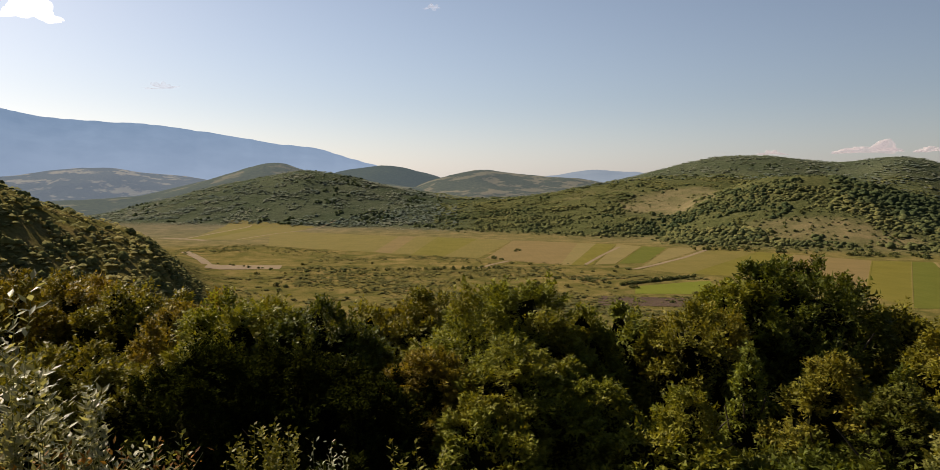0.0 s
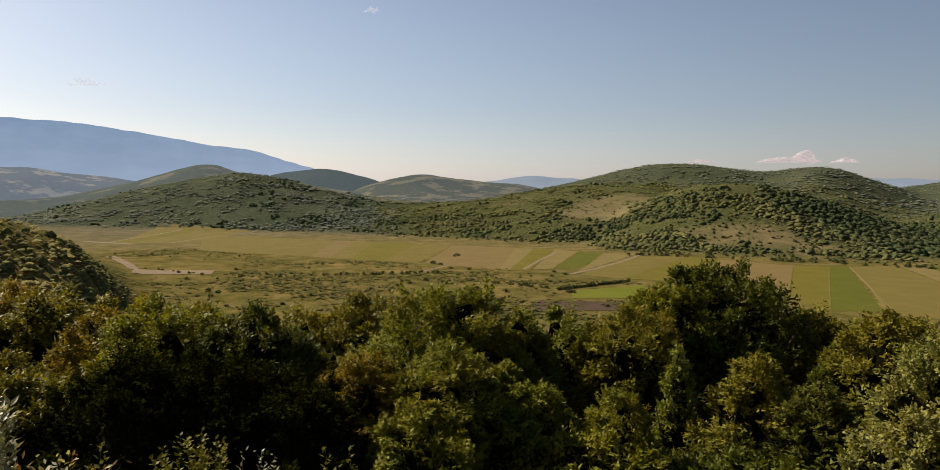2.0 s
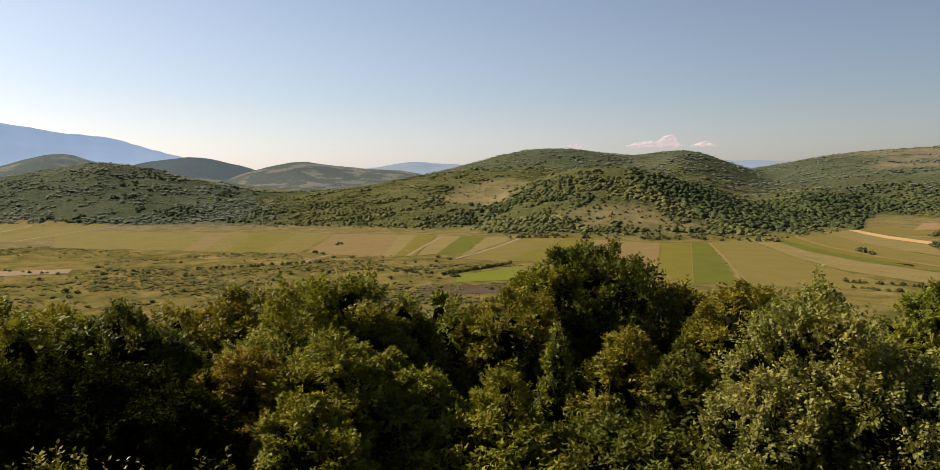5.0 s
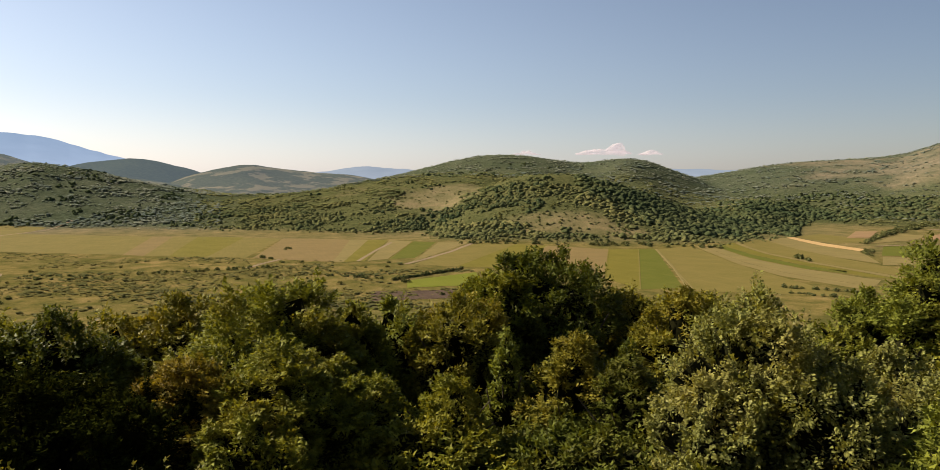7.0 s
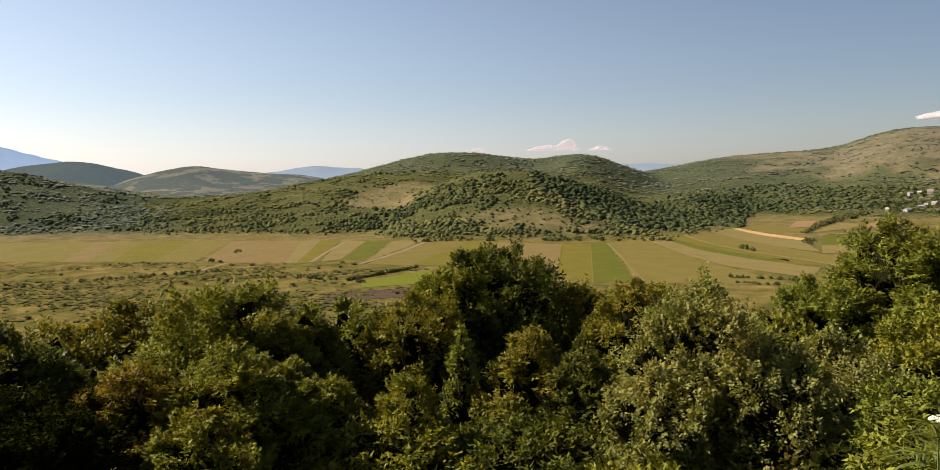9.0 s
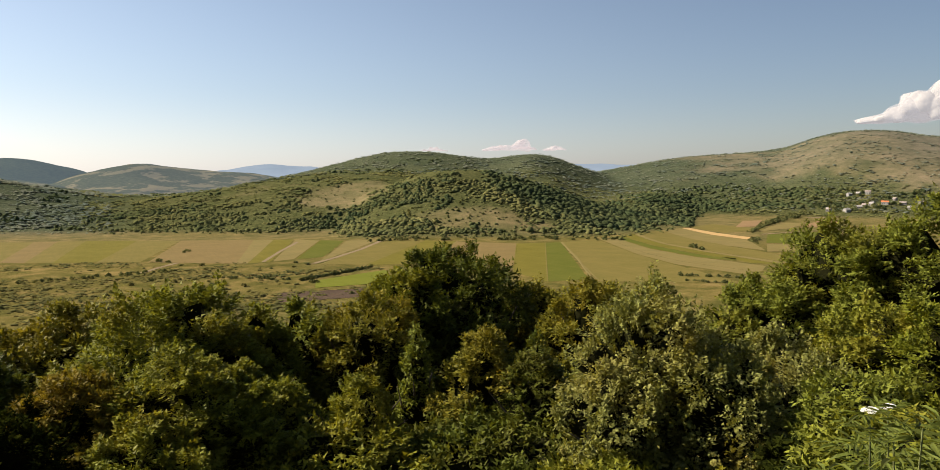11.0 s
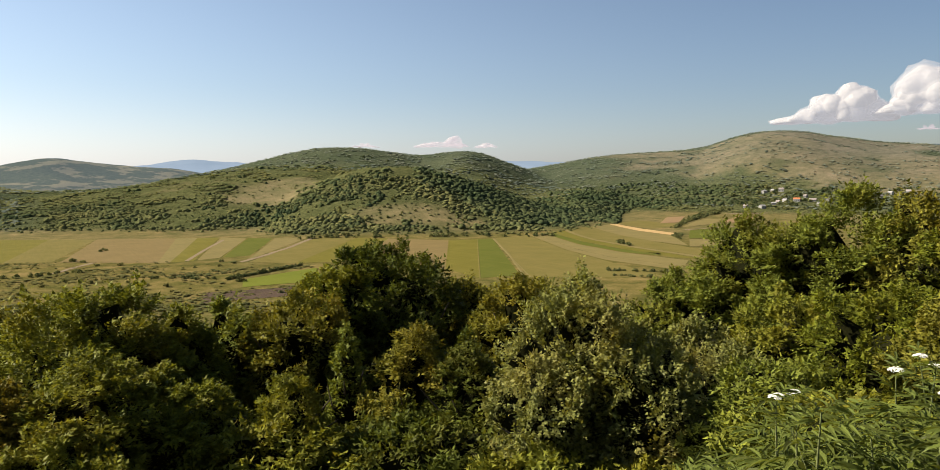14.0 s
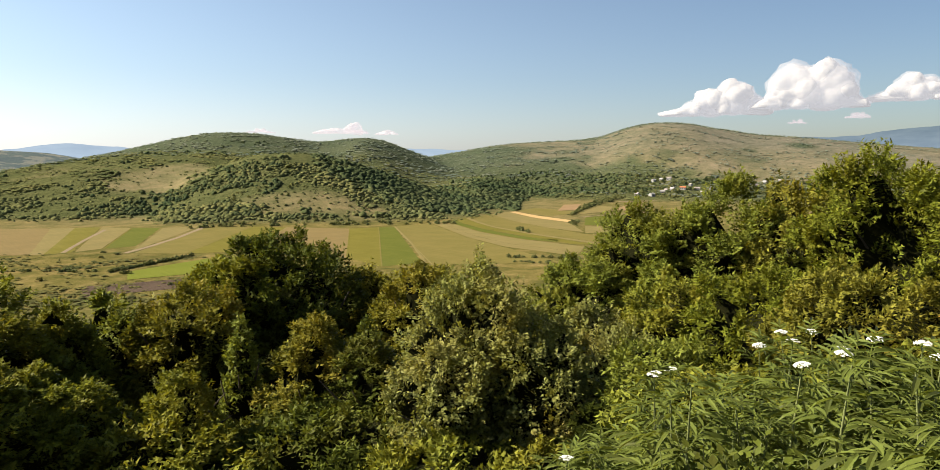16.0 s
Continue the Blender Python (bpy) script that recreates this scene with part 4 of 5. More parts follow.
def box_mesh(name, x0, x1, y0, y1, z0, z1, mat):
    V = np.array([(x, y, z) for z in (z0, z1) for y in (y0, y1) for x in (x0, x1)], float)
    F = np.array([(0, 2, 3, 1), (4, 5, 7, 6), (0, 1, 5, 4), (2, 6, 7, 3), (0, 4, 6, 2), (1, 3, 7, 5)])
    return mesh_np(name, V, F, mat)


def house(name, at, turn, w, d, h, rise, wall, roof, label):
    root = thing(name, at, label, "house", "village houses")
    root.rotation_euler[2] = turn
    a, c = w / 2, d / 2
    V = np.array([(-a, -c, -2), (a, -c, -2), (a, c, -2), (-a, c, -2), (-a, -c, h), (a, -c, h), (a, c, h), (-a, c, h), (-a, 0, h + rise), (a, 0, h + rise)], float)
    F = np.array([(0, 1, 5, 4), (2, 3, 7, 6), (1, 2, 6, 5), (3, 0, 4, 7)])
    me = bpy.data.meshes.new("wall")
    me.from_pydata(V.tolist(), [], [f.tolist() for f in F] + [[5, 6, 9], [7, 4, 8]])
    me.materials.append(wall)
    part("wall", me, root)
    o, t = 0.5, 0.18
    s = rise / c
    rv, rf = [], []
    for sg in (-1, 1):
        k = len(rv)
        for xx in (-a - o, a + o):
            rv += [(xx, sg * (c + o), h - s * o), (xx, 0, h + rise), (xx, sg * (c + o), h - s * o + t), (xx, 0, h + rise + t)]
        rf += [[k, k + 1, k + 5, k + 4], [k + 2, k + 6, k + 7, k + 3], [k, k + 4, k + 6, k + 2], [k, k + 2, k + 3, k + 1], [k + 4, k + 5, k + 7, k + 6]]
    me = bpy.data.meshes.new("roof")
    me.from_pydata(rv, [], rf)
    me.materials.append(roof)
    roof_ob = part("roof", me, root)
    part("chimney", box_mesh("chimney", a * 0.3, a * 0.3 + 0.7, 0.4, 1.1, h + rise * 0.5, h + rise + 1.0, wall), roof_ob, "rendered chimney stack")
    for i in range(3):
        for fl in range(2 if h > 4.5 else 1):
            x0 = -a + w * (i + 0.5) / 3 - 0.55
            for sg in (-1, 1):
                y0 = sg * c
                z0 = 1.0 + 2.8 * fl
                if z0 + 1.4 > h:
                    continue
                win = part("window", box_mesh("window", x0 - 0.1, x0 + 1.2, y0 - 0.06, y0 + 0.06, z0 - 0.1, z0 + 1.5, M_ROOF[2]), root)
                part("pane", box_mesh("pane", x0, x0 + 1.1, y0 - 0.08, y0 + 0.08, z0, z0 + 1.4, M_PANE), win, "dark window pane")
    part("door", box_mesh("door", a * 0.55, a * 0.55 + 1.0, -c - 0.05, -c + 0.05, 0, 2.1, M_ROOF[1]), root)


def village():
    spots = [  # bearing, angle, width, height, wall, roof
        (56.5, -1.55, 10, 5.5, 0, 2), (57.1, -1.45, 8, 5.0, 1, 2), (57.7, -1.35, 11, 5.0, 0, 1), (58.0, -2.15, 11, 4.5, 0, 2),
        (58.8, -2.10, 13, 4.5, 0, 0), (57.5, -2.28, 8, 3.5, 1, 1), (57.2, -2.40, 9, 3.5, 1, 2), (56.4, -2.70, 12, 4.5, 0, 2),
        (55.2, -2.66, 9, 4.0, 1, 1), (59.4, -1.80, 9, 4.0, 1, 1), (59.9, -2.10, 13, 3.5, 1, 1), (60.3, -2.42, 6, 3.5, 0, 2),
        (61.0, -2.05, 9, 4.0, 1, 1), (62.3, -2.12, 9, 4.5, 0, 1), (64.9, -1.50, 9, 4.5, 0, 2), (65.5, -1.66, 8, 4.0, 1, 2),
        (66.0, -1.40, 10, 4.5, 0, 1), (64.3, -1.78, 8, 3.5, 1, 1), (67.2, -2.12, 9, 4.0, 0, 2), (67.6, -2.36, 8, 3.5, 1, 0),
        (69.0, -1.9, 10, 4.5, 0, 1), (70.2, -2.1, 11, 4.5, 0, 0),
    ]
    text = [("white rendered", "grey rendered"), ("orange tiled roof", "dull grey roof", "pale sheet roof")]
    for b, e, w, h, wl, rf in spots:
        house("house", ground_towards(b, e), radians(-b + rng.uniform(-60, 60)), w * 0.85, w * 0.85 * rng.uniform(0.6, 0.8), h, rng.uniform(1.6, 2.6), M_WALL[wl], M_ROOF[rf],
              "%s village house with a %s" % (text[0][wl], text[1][rf]))


village()
for b, e in zip(rng.uniform(54, 72, 280), rng.uniform(-2.75, -1.05, 280)):
    x, y, z = ground_towards(b, e)
    far_bush(b, math.hypot(x, y), rng.uniform(2.6, 5.4), "green garden tree between the village houses", "village trees", name="garden_tree", tall=1.2, mat=M_FOREST if rng.rand() < 0.5 else M_BUSH)



# ---- clouds ----
def billow(spots, wide, high, level, grow, rough):
    """One billowing body round all the puffs, seen from its middle: rounded heads above, level below."""
    bm = bmesh.new()
    bmesh.ops.create_icosphere(bm, subdivisions=level, radius=1.0)
    d = np.array([v.co.normalized()[:] for v in bm.verts])
    F = np.array([[v.index for v in f.verts] for f in bm.faces])
    bm.free()
    D = d * (wide, 0.45 * wide + 30, high)
    mid = np.array((0, 0, 0.22 * high))
    reach = 0.12 + 0 * d[:, 0]
    aa = (D ** 2).sum(1)
    for x, y, z, q in spots:
        c = np.array((x, y, z)) - mid
        bb = D @ c
        disc = bb ** 2 - aa * ((c ** 2).sum() - (q * grow) ** 2)
        reach = np.maximum(reach, np.where(disc > 0, (bb + np.sqrt(np.maximum(disc, 0))) / aa, 0))
    P = D * reach[:, None]
    bump = np.array([noise.noise(Vector(p) / 38) * 0.65 + noise.noise(Vector(p) / 16) * 0.35 for p in P])
    P = P * (1 + rough * bump)[:, None] + mid
    low = P[:, 2] < 0
    P[low, 2] *= 0.35
    return P, F


def cloud(name, label, b, e, dist, wide, high, puffs, seed, peaks=((0, 1, 0.6),), mat=None, veil=None, puff=0.22, tilt=0.0):
    """Heaped puffs over a level base, highest at the peaks (place, height, width), with thin veils round them."""
    cr = np.random.RandomState(seed)
    spots = []
    for i in range(puffs):
        u = -1 + 2 * (i + cr.rand()) / puffs
        env = max(h * math.exp(-((u - c) / w) ** 2) for c, h, w in peaks) * (1 - abs(u) ** 4)
        rise = cr.rand() ** 0.6 * env
        spots.append((u * wide, cr.uniform(-60, 60), rise * high * 0.85 + tilt * (u + 1) * high, high * puff * (0.45 + 0.7 * env) * cr.uniform(0.6, 1.15)))
    root = thing(name, (dist * math.sin(radians(b)), dist * math.cos(radians(b)), EYE + dist * math.tan(radians(e))), label, "cloud")
    root.rotation_euler[2] = radians(-b)
    part("cloud_body", mesh_np("cloud_body", *billow(spots, wide, high, 6 if veil else 5, 1.0, 0.07), mat or M_CLOUD, True), root)
    if veil:
        part("veil", mesh_np("veil", *billow(spots, wide, high, 4, 1.10, 0.10), veil, True), root, "thin ragged veil round the cloud")
        part("outer_veil", mesh_np("outer_veil", *billow(spots[::2], wide, high, 4, 1.30, 0.14), veil, True), root, "faint outer veil round the cloud")


cloud("cloud", "bright white heaped cloud over the pasture hill", 67.6, 4.3, 4600, 300, 262, 120, 5, ((-0.25, 0.95, 0.45), (0.35, 1.0, 0.42)), veil=M_CLOUD_VEIL, puff=0.26)
cloud("cloud", "white heaped cloud shoulder over the pasture hill", 61.0, 3.9, 4620, 320, 205, 110, 7, ((0.35, 1.0, 0.45), (-0.1, 0.75, 0.4), (0.8, 0.6, 0.3)), veil=M_CLOUD_VEIL, puff=0.26)
cloud("cloud", "white ragged cloud beside the heaped cloud", 75.0, 4.6, 4650, 330, 140, 70, 6, ((-0.2, 1.0, 0.4), (0.4, 0.8, 0.4)), veil=M_CLOUD_VEIL, puff=0.28)
cloud("cloud", "small white cloud scrap below the heaped cloud", 70.9, 3.45, 4680, 75, 36, 14, 14, mat=M_CLOUD_THIN, puff=0.5)
cloud("cloud", "small white cloud scrap below the heaped cloud", 66.9, 3.1, 4680, 60, 26, 10, 15, mat=M_CLOUD_THIN, puff=0.5)
cloud("cloud", "small pale pinkish cloud low above the hills", 30.4, 2.35, 4700, 185, 70, 34, 8, ((0.55, 1.0, 0.32), (-0.2, 0.40, 0.6)), M_CLOUD_THIN, puff=0.42)
cloud("cloud", "thin pale cloud wisp low above the hills", 24.0, 2.3, 4720, 100, 26, 12, 9, mat=M_CLOUD_THIN, puff=0.5)
cloud("cloud", "thin pale cloud wisp low above the hills", 34.2, 2.3, 4720, 80, 34, 12, 10, mat=M_CLOUD_THIN, puff=0.5)
cloud("cloud", "brilliant small white cloud high in the sky", -32.6, 11.5, 4500, 150, 105, 34, 12, ((-0.3, 0.8, 0.5), (0.25, 1.0, 0.4)), M_CLOUD_BRIGHT, puff=0.36)
cloud("cloud", "faint white scrap of cloud high in the sky", -3.2, 14.3, 4500, 60, 26, 10, 16, mat=M_CLOUD_FAINT, puff=0.5)
cloud("cloud", "faint streak of cloud above the mountain", -24.4, 7.2, 4500, 110, 40, 14, 17, mat=M_CLOUD_FAINT, puff=0.32, tilt=0.35)


# ---- trees of the slope below the overlook ----
def unit(v):
    return v / np.maximum(np.linalg.norm(v, axis=-1, keepdims=True), 1e-9)


def leaves_mesh(name, pos, along_dir, nrm, length, width, mat, fold=0.18):
    """Each leaf a folded diamond with its own tip and midrib."""
    along_dir, nrm = unit(along_dir), unit(nrm)
    side = unit(np.cross(along_dir, nrm))
    up = np.cross(side, along_dir)
    L, W = length[:, None], width[:, None]
    mid = pos + along_dir * L * 0.45 + up * L * fold * 0.5
    V = np.stack([pos, mid + side * W * 0.5 - up * W * fold, pos + along_dir * L - up * L * 0.08, mid - side * W * 0.5 - up * W * fold], 1)
    F = np.arange(len(pos) * 4).reshape(-1, 4)
    return mesh_np(name, V.reshape(-1, 3), F, mat)


def small_leaves_mesh(name, pos, along_dir, nrm, length, width, mat):
    """Leaves too far off to show more than their outline: one pointed blade each."""
    along_dir, nrm = unit(along_dir), unit(nrm)
    side = unit(np.cross(along_dir, nrm)) * width[:, None] * 0.5
    V = np.stack([pos + side, pos - side, pos + along_dir * length[:, None]], 1)
    return mesh_np(name, V.reshape(-1, 3), np.arange(len(pos) * 3).reshape(-1, 3), mat)


def tube(name, pts, radii, mat, sides=7):
    """A tapered, bent stem through pts."""
    P, V, F = np.array(pts, float), [], []
    for i, p in enumerate(P):
        t = unit(P[min(i + 1, len(P) - 1)] - P[max(i - 1, 0)])
        a = unit(np.cross(t, (0.31, 0.87, 0.12)))
        c = np.cross(t, a)
        for k in range(sides):
            w = 2 * math.pi * k / sides
            V.append(p + radii[i] * (a * math.cos(w) + c * math.sin(w)))
    for i in range(len(P) - 1):
        for k in range(sides):
            F.append((i * sides + k, i * sides + (k + 1) % sides, (i + 1) * sides + (k + 1) % sides, (i + 1) * sides + k))
    return mesh_np(name, np.array(V), np.array(F), mat, True)


def crown_lobes(rs, a, h, lobe, uneven=0.34, cone=0.0):
    """The rounded boughs that make up a crown of half-width a and half-height h: their centres and radii.
    A cone above 0 draws the crown in towards a pointed top."""
    c0 = min(max(lobe * a, 0.30), 1.0)
    n = int(0.72 * (4 * math.pi * (a * a + 2 * a * h) / 3) / (math.pi * c0 * c0) * 0.85) + 6
    i = np.arange(n) + 0.5
    zz = np.clip(1 - 1.5 * i / n + rs.normal(size=n) * 0.05, -0.55, 0.995)
    ph = i * 2.399963 + rs.normal(size=n) * 0.35
    d = np.stack([np.sqrt(1 - zz ** 2) * np.cos(ph), np.sqrt(1 - zz ** 2) * np.sin(ph), zz], -1)
    c = c0 * rs.uniform(0.62, 1.30, n)
    swell = np.array([0.5 + 0.5 * noise.noise(Vector(v) * 1.5 + Vector((a * 9.1, h * 5.7, 3.0))) for v in d])
    reach = (0.95 - 0.5 * uneven + uneven * swell) * rs.uniform(0.86, 1.06, n) / (np.abs(d) ** 2.3).sum(1) ** (1 / 2.3)
    centre = d * (np.array((a, a, h)) * reach[:, None] - c[:, None] * 0.72)
    narrow = 1 - cone * np.clip(centre[:, 2] / h * 0.75 + 0.40, 0, 1)
    centre[:, :2] *= narrow[:, None]
    return centre, c * (0.45 + 0.55 * narrow)


def crown_mesh(rs, lobes, leaf, mat, cover=1.0, lift=0.25, level=0.55, shoots=0.16):
    """Leafy sprays all over the outside of the boughs: on each spray the leaves stand in two rows along a twig that points out and up.
    Some boughs end in upright leading shoots."""
    centre, c = lobes
    n = len(c)
    long = np.clip(0.95 * c, 0.26, 0.62)
    per_lobe = np.maximum((cover * 4 * math.pi * c * c * 0.85 / (0.30 * long * long)).astype(int), 6)
    w = np.repeat(np.arange(n), per_lobe)
    out = unit(centre + 1e-6)[w]
    d = unit(rs.normal(size=(len(w), 3)) + out * 0.75 + (0, 0, 0.25))
    stretch = np.where(rs.rand(n) < shoots, rs.uniform(1.25, 1.7, n), 1.0)[w]
    tip = centre[w] + d * (c[w] * rs.uniform(0.74, 1.34, len(w)))[:, None] * np.stack([1 / np.sqrt(stretch), 1 / np.sqrt(stretch), stretch], -1)
    inside = np.zeros(len(w), bool)
    for j in range(n):
        inside |= (((tip - centre[j]) ** 2).sum(1) < (0.74 * c[j]) ** 2) & (w != j)
    keep = ~inside
    w, out, d, tip, stretch = w[keep], out[keep], d[keep], tip[keep], stretch[keep]
    m = len(w)
    axis = unit(d * (0.9, 0.9, 0.7) + out * 0.25 + np.array((0, 0, 1)) * (lift + 0.5 * (stretch > 1))[:, None] + rs.normal(size=(m, 3)) * 0.24)
    bl = long[w] * rs.uniform(0.7, 1.3, m)
    base = tip - axis * bl[:, None]
    nrm = unit(np.array((0, 0, level)) + d * 0.55 + rs.normal(size=(m, 3)) * 0.28)
    side = unit(np.cross(axis, nrm))
    over = np.cross(side, axis)
    per = max(int(1.25 * 0.30 * float(np.mean(long)) ** 2 / (0.28 * leaf * leaf)), 5)
    k = np.arange(per)
    s = np.clip((k[None, :] + rs.rand(m, per)) / per, 0.04, 1.0)
    sg = np.where((k[None, :] + rs.randint(0, 2, (m, 1))) % 2, 1.0, -1.0)
    u = sg * rs.uniform(0.15, 1.0, (m, per))
    wide = 0.34 * (1.06 - s) ** 0.7 * bl[:, None]
    pos = base[:, None] + axis[:, None] * (bl[:, None] * s)[..., None] + side[:, None] * (wide * u)[..., None] + over[:, None] * (-0.35 * wide * u * u + rs.normal(size=(m, per)) * 0.06 * bl[:, None])[..., None]
    ldir = axis[:, None] * 0.7 + side[:, None] * (sg * 0.75)[..., None] + rs.normal(size=(m, per, 3)) * 0.22 - np.array((0, 0, 0.18))
    lnrm = nrm[:, None] + rs.normal(size=(m, per, 3)) * 0.30
    size = (leaf * rs.uniform(0.7, 1.3, (m, per))).ravel()
    args = (pos.reshape(-1, 3), ldir.reshape(-1, 3), lnrm.reshape(-1, 3), size, size * rs.uniform(0.50, 0.70, len(size)), mat)
    return small_leaves_mesh("crown", *args) if leaf > 0.078 else leaves_mesh("crown", *args)


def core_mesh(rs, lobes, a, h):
    """One lumpy hull under a crown's leaves, added to block light and blacken gaps."""
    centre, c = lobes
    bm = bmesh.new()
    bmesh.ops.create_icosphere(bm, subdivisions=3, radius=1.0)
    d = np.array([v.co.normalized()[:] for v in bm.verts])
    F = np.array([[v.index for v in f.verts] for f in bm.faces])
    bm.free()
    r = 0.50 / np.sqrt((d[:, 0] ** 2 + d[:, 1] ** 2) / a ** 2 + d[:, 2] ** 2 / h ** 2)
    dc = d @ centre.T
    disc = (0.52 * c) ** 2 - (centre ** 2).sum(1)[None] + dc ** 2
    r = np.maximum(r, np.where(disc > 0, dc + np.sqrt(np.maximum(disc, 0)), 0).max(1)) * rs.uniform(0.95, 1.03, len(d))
    return mesh_np("shade_hull", d * r[:, None], F, M_SHADE_FILL)


def tree(name, b, r, top_angle, half_width, kind, seed, label, group="", leaf=None, cover=0.66, stretch=0.9, lobe=0.20, uneven=0.34, cone=0.0, category="tree", **style):
    """A broadleaf tree on the slope: tapered trunk, limbs and a leafy crown, its top at the given angle from the overlook."""
    rs = np.random.RandomState(seed)
    x, y, z = ground_at(b, r)
    top = EYE + r * math.tan(radians(top_angle))
    total = max(top - z, 1.0)
    h = min(total * 0.5, half_width * 1.35 * stretch)
    mid = total - h
    root = thing(name, (x, y, z), label, category, group)
    leaf = leaf or min(max(0.0056 * r, 0.079), 0.17)
    lobes = crown_lobes(rs, half_width, h, lobe, uneven, cone)
    crown = part("crown", crown_mesh(rs, lobes, leaf, M_LEAF[kind], cover, **style), root)
    crown.location = (0, 0, mid)
    core = part("shade_hull", core_mesh(rs, lobes, half_width, h), root, "near-black hull that makes shade inside the crown")
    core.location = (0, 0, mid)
    bend = rs.uniform(-0.25, 0.25, (4, 2)) * half_width * 0.3
    steps = [(0, 0, -0.6), (*bend[0], mid * 0.4), (*bend[1], mid * 0.8), (*bend[2], mid + h * 0.55)]
    thick = 0.020 * total + 0.02
    part("trunk", tube("trunk", steps, [thick * 1.3, thick, thick * 0.75, thick * 0.2], M_BARK), root)
    for k in range(5):
        w = 2 * math.pi * (k + rs.rand() * 0.6) / 5
        lo = mid * rs.uniform(0.35, 0.9)
        tip = np.array((math.cos(w) * half_width * 0.75, math.sin(w) * half_width * 0.75, mid + h * rs.uniform(0.0, 0.55)))
        start = np.array((bend[1][0] * lo / mid, bend[1][1] * lo / mid, lo))
        part("limb", tube("limb", [start, start * 0.5 + tip * 0.5 + (0, 0, 0.2), tip], [thick * 0.5, thick * 0.35, thick * 0.1], M_BARK, 5), root)
    return root


def slope_trees():
    k = 100
    def t(b, r, e, w, kind, label, **kw):
        nonlocal k
        k += 1
        tree("tree", b, r, e, w, kind, k, label, "trees below the overlook", **kw)
    dk, hb = "dark green bushy tree with a dense rounded crown", "green hornbeam-like tree with layered leaf sprays"
    ol, yl = "olive-green tree with sunlit outer leaves", "yellowing broadleaf tree turning towards autumn"
    lt, rd = "fresh green young tree with upright shoots", "grey-green tree with small rounded pale leaves"
    ly = "tall green tree with layered drooping leaf sprays"
    t(-37, 34, -6.0, 3.8, "yellow", yl)
    t(-31.5, 36, -6.7, 3.6, "yellow", yl)
    t(-26.5, 32, -7.6, 3.0, "olive", ol)
    t(-23, 26, -9.0, 2.6, "yellow", yl)
    t(-18.8, 22, -8.6, 2.5, "hornbeam", hb)
    t(-12.8, 20, -9.5, 2.3, "dark", dk)
    t(-8.5, 25, -10.3, 2.4, "olive", ol)
    t(-4.2, 25, -9.2, 2.9, "olive", ol, cone=0.3)
    t(3.0, 19, -8.3, 3.3, "hornbeam", hb, cone=0.18, stretch=0.85, lobe=0.22, cover=0.9, level=1.1, lift=0.08)
    # yellow leaf colour here stands in for the mound's sunlit golden flank
    t(-3.0, 15.0, -13.8, 2.0, "yellow", ol, cone=0.45, stretch=1.05, lobe=0.24, cover=1.0, level=1.1, lift=0.08)
    t(4.6, 15.0, -13.0, 2.6, "hornbeam", hb, cone=0.40, stretch=0.9, lobe=0.22, cover=1.0, level=1.1, lift=0.08)
    t(9.6, 20, -10.4, 2.2, "hornbeam", hb, cone=0.4, stretch=1.0, lobe=0.24, cover=0.85, level=1.0, lift=0.1)
    t(14.2, 22, -9.9, 2.5, "light", lt, cone=0.35, stretch=1.0, lobe=0.22, level=1.0, lift=0.1)
    t(19.0, 21, -9.8, 1.9, "olive", ol)
    t(25.8, 28, -5.8, 4.0, "dark", dk, stretch=0.85, lobe=0.15, uneven=0.16, shoots=0.06)
    # added tree that stands in for the dark tree's sunlit left side
    t(22.2, 26, -7.4, 1.7, "lime", ol)
    t(18.0, 15, -16.0, 1.5, "hornbeam", hb, cone=0.5, stretch=1.2, cover=0.5)
    t(22.9, 17, -12.3, 0.75, "light", "slender young tree with a pointed top", stretch=2.3, cone=0.6)
    t(29.0, 16.5, -12.2, 1.95, "olive", ol, cone=0.45, stretch=1.25, lobe=0.24, cover=0.9, level=1.1, lift=0.08)
    t(33.0, 30, -8.9, 2.3, "olive", ol)
    t(38.0, 24, -8.7, 2.0, "olive", ol)
    t(43.6, 12, -9.4, 1.5, "round", rd, leaf=0.060, cover=0.62, level=0.4, lobe=0.30, shoots=0.3)
    t(43.4, 12.4, -8.0, 0.5, "round", "slender leading shoot tree with small pale leaves", leaf=0.060, stretch=2.4, shoots=0.6)
    t(40.6, 11, -15.0, 1.1, "round", rd, leaf=0.060, cover=0.62, level=0.4, lobe=0.30, shoots=0.3)
    t(47.5, 11.5, -12.8, 1.3, "round", rd, leaf=0.060, cover=0.62, level=0.4, lobe=0.30, shoots=0.3)
    t(51.5, 27, -7.6, 2.6, "light", ly, level=0.7, lift=0.10, leaf=0.125)
    t(56.8, 29, -3.6, 3.1, "light", ly, level=0.7, lift=0.10, leaf=0.125)
    t(63, 28, -1.7, 3.5, "light", ly, level=0.7, lift=0.10, leaf=0.125)
    t(69, 27, -1.2, 3.0, "olive", ol)
    t(74.5, 25, 1.2, 3.4, "lime", yl, leaf=0.12)
    t(81, 25, 1.8, 3.6, "lime", yl, leaf=0.12)
    t(66, 17, -8.0, 2.0, "lime", ol)
    t(73, 15, -7.8, 1.9, "olive", ol)
    t(60, 18, -9.5, 2.0, "hornbeam", hb)
    t(53.5, 15, -12.2, 1.6, "round", rd, leaf=0.070, level=0.4, lobe=0.28, shoots=0.3)
    t(59, 11, -14.0, 1.2, "light", lt, shoots=0.3)
    t(-28.5, 18, -13.5, 1.9, "olive", ol)
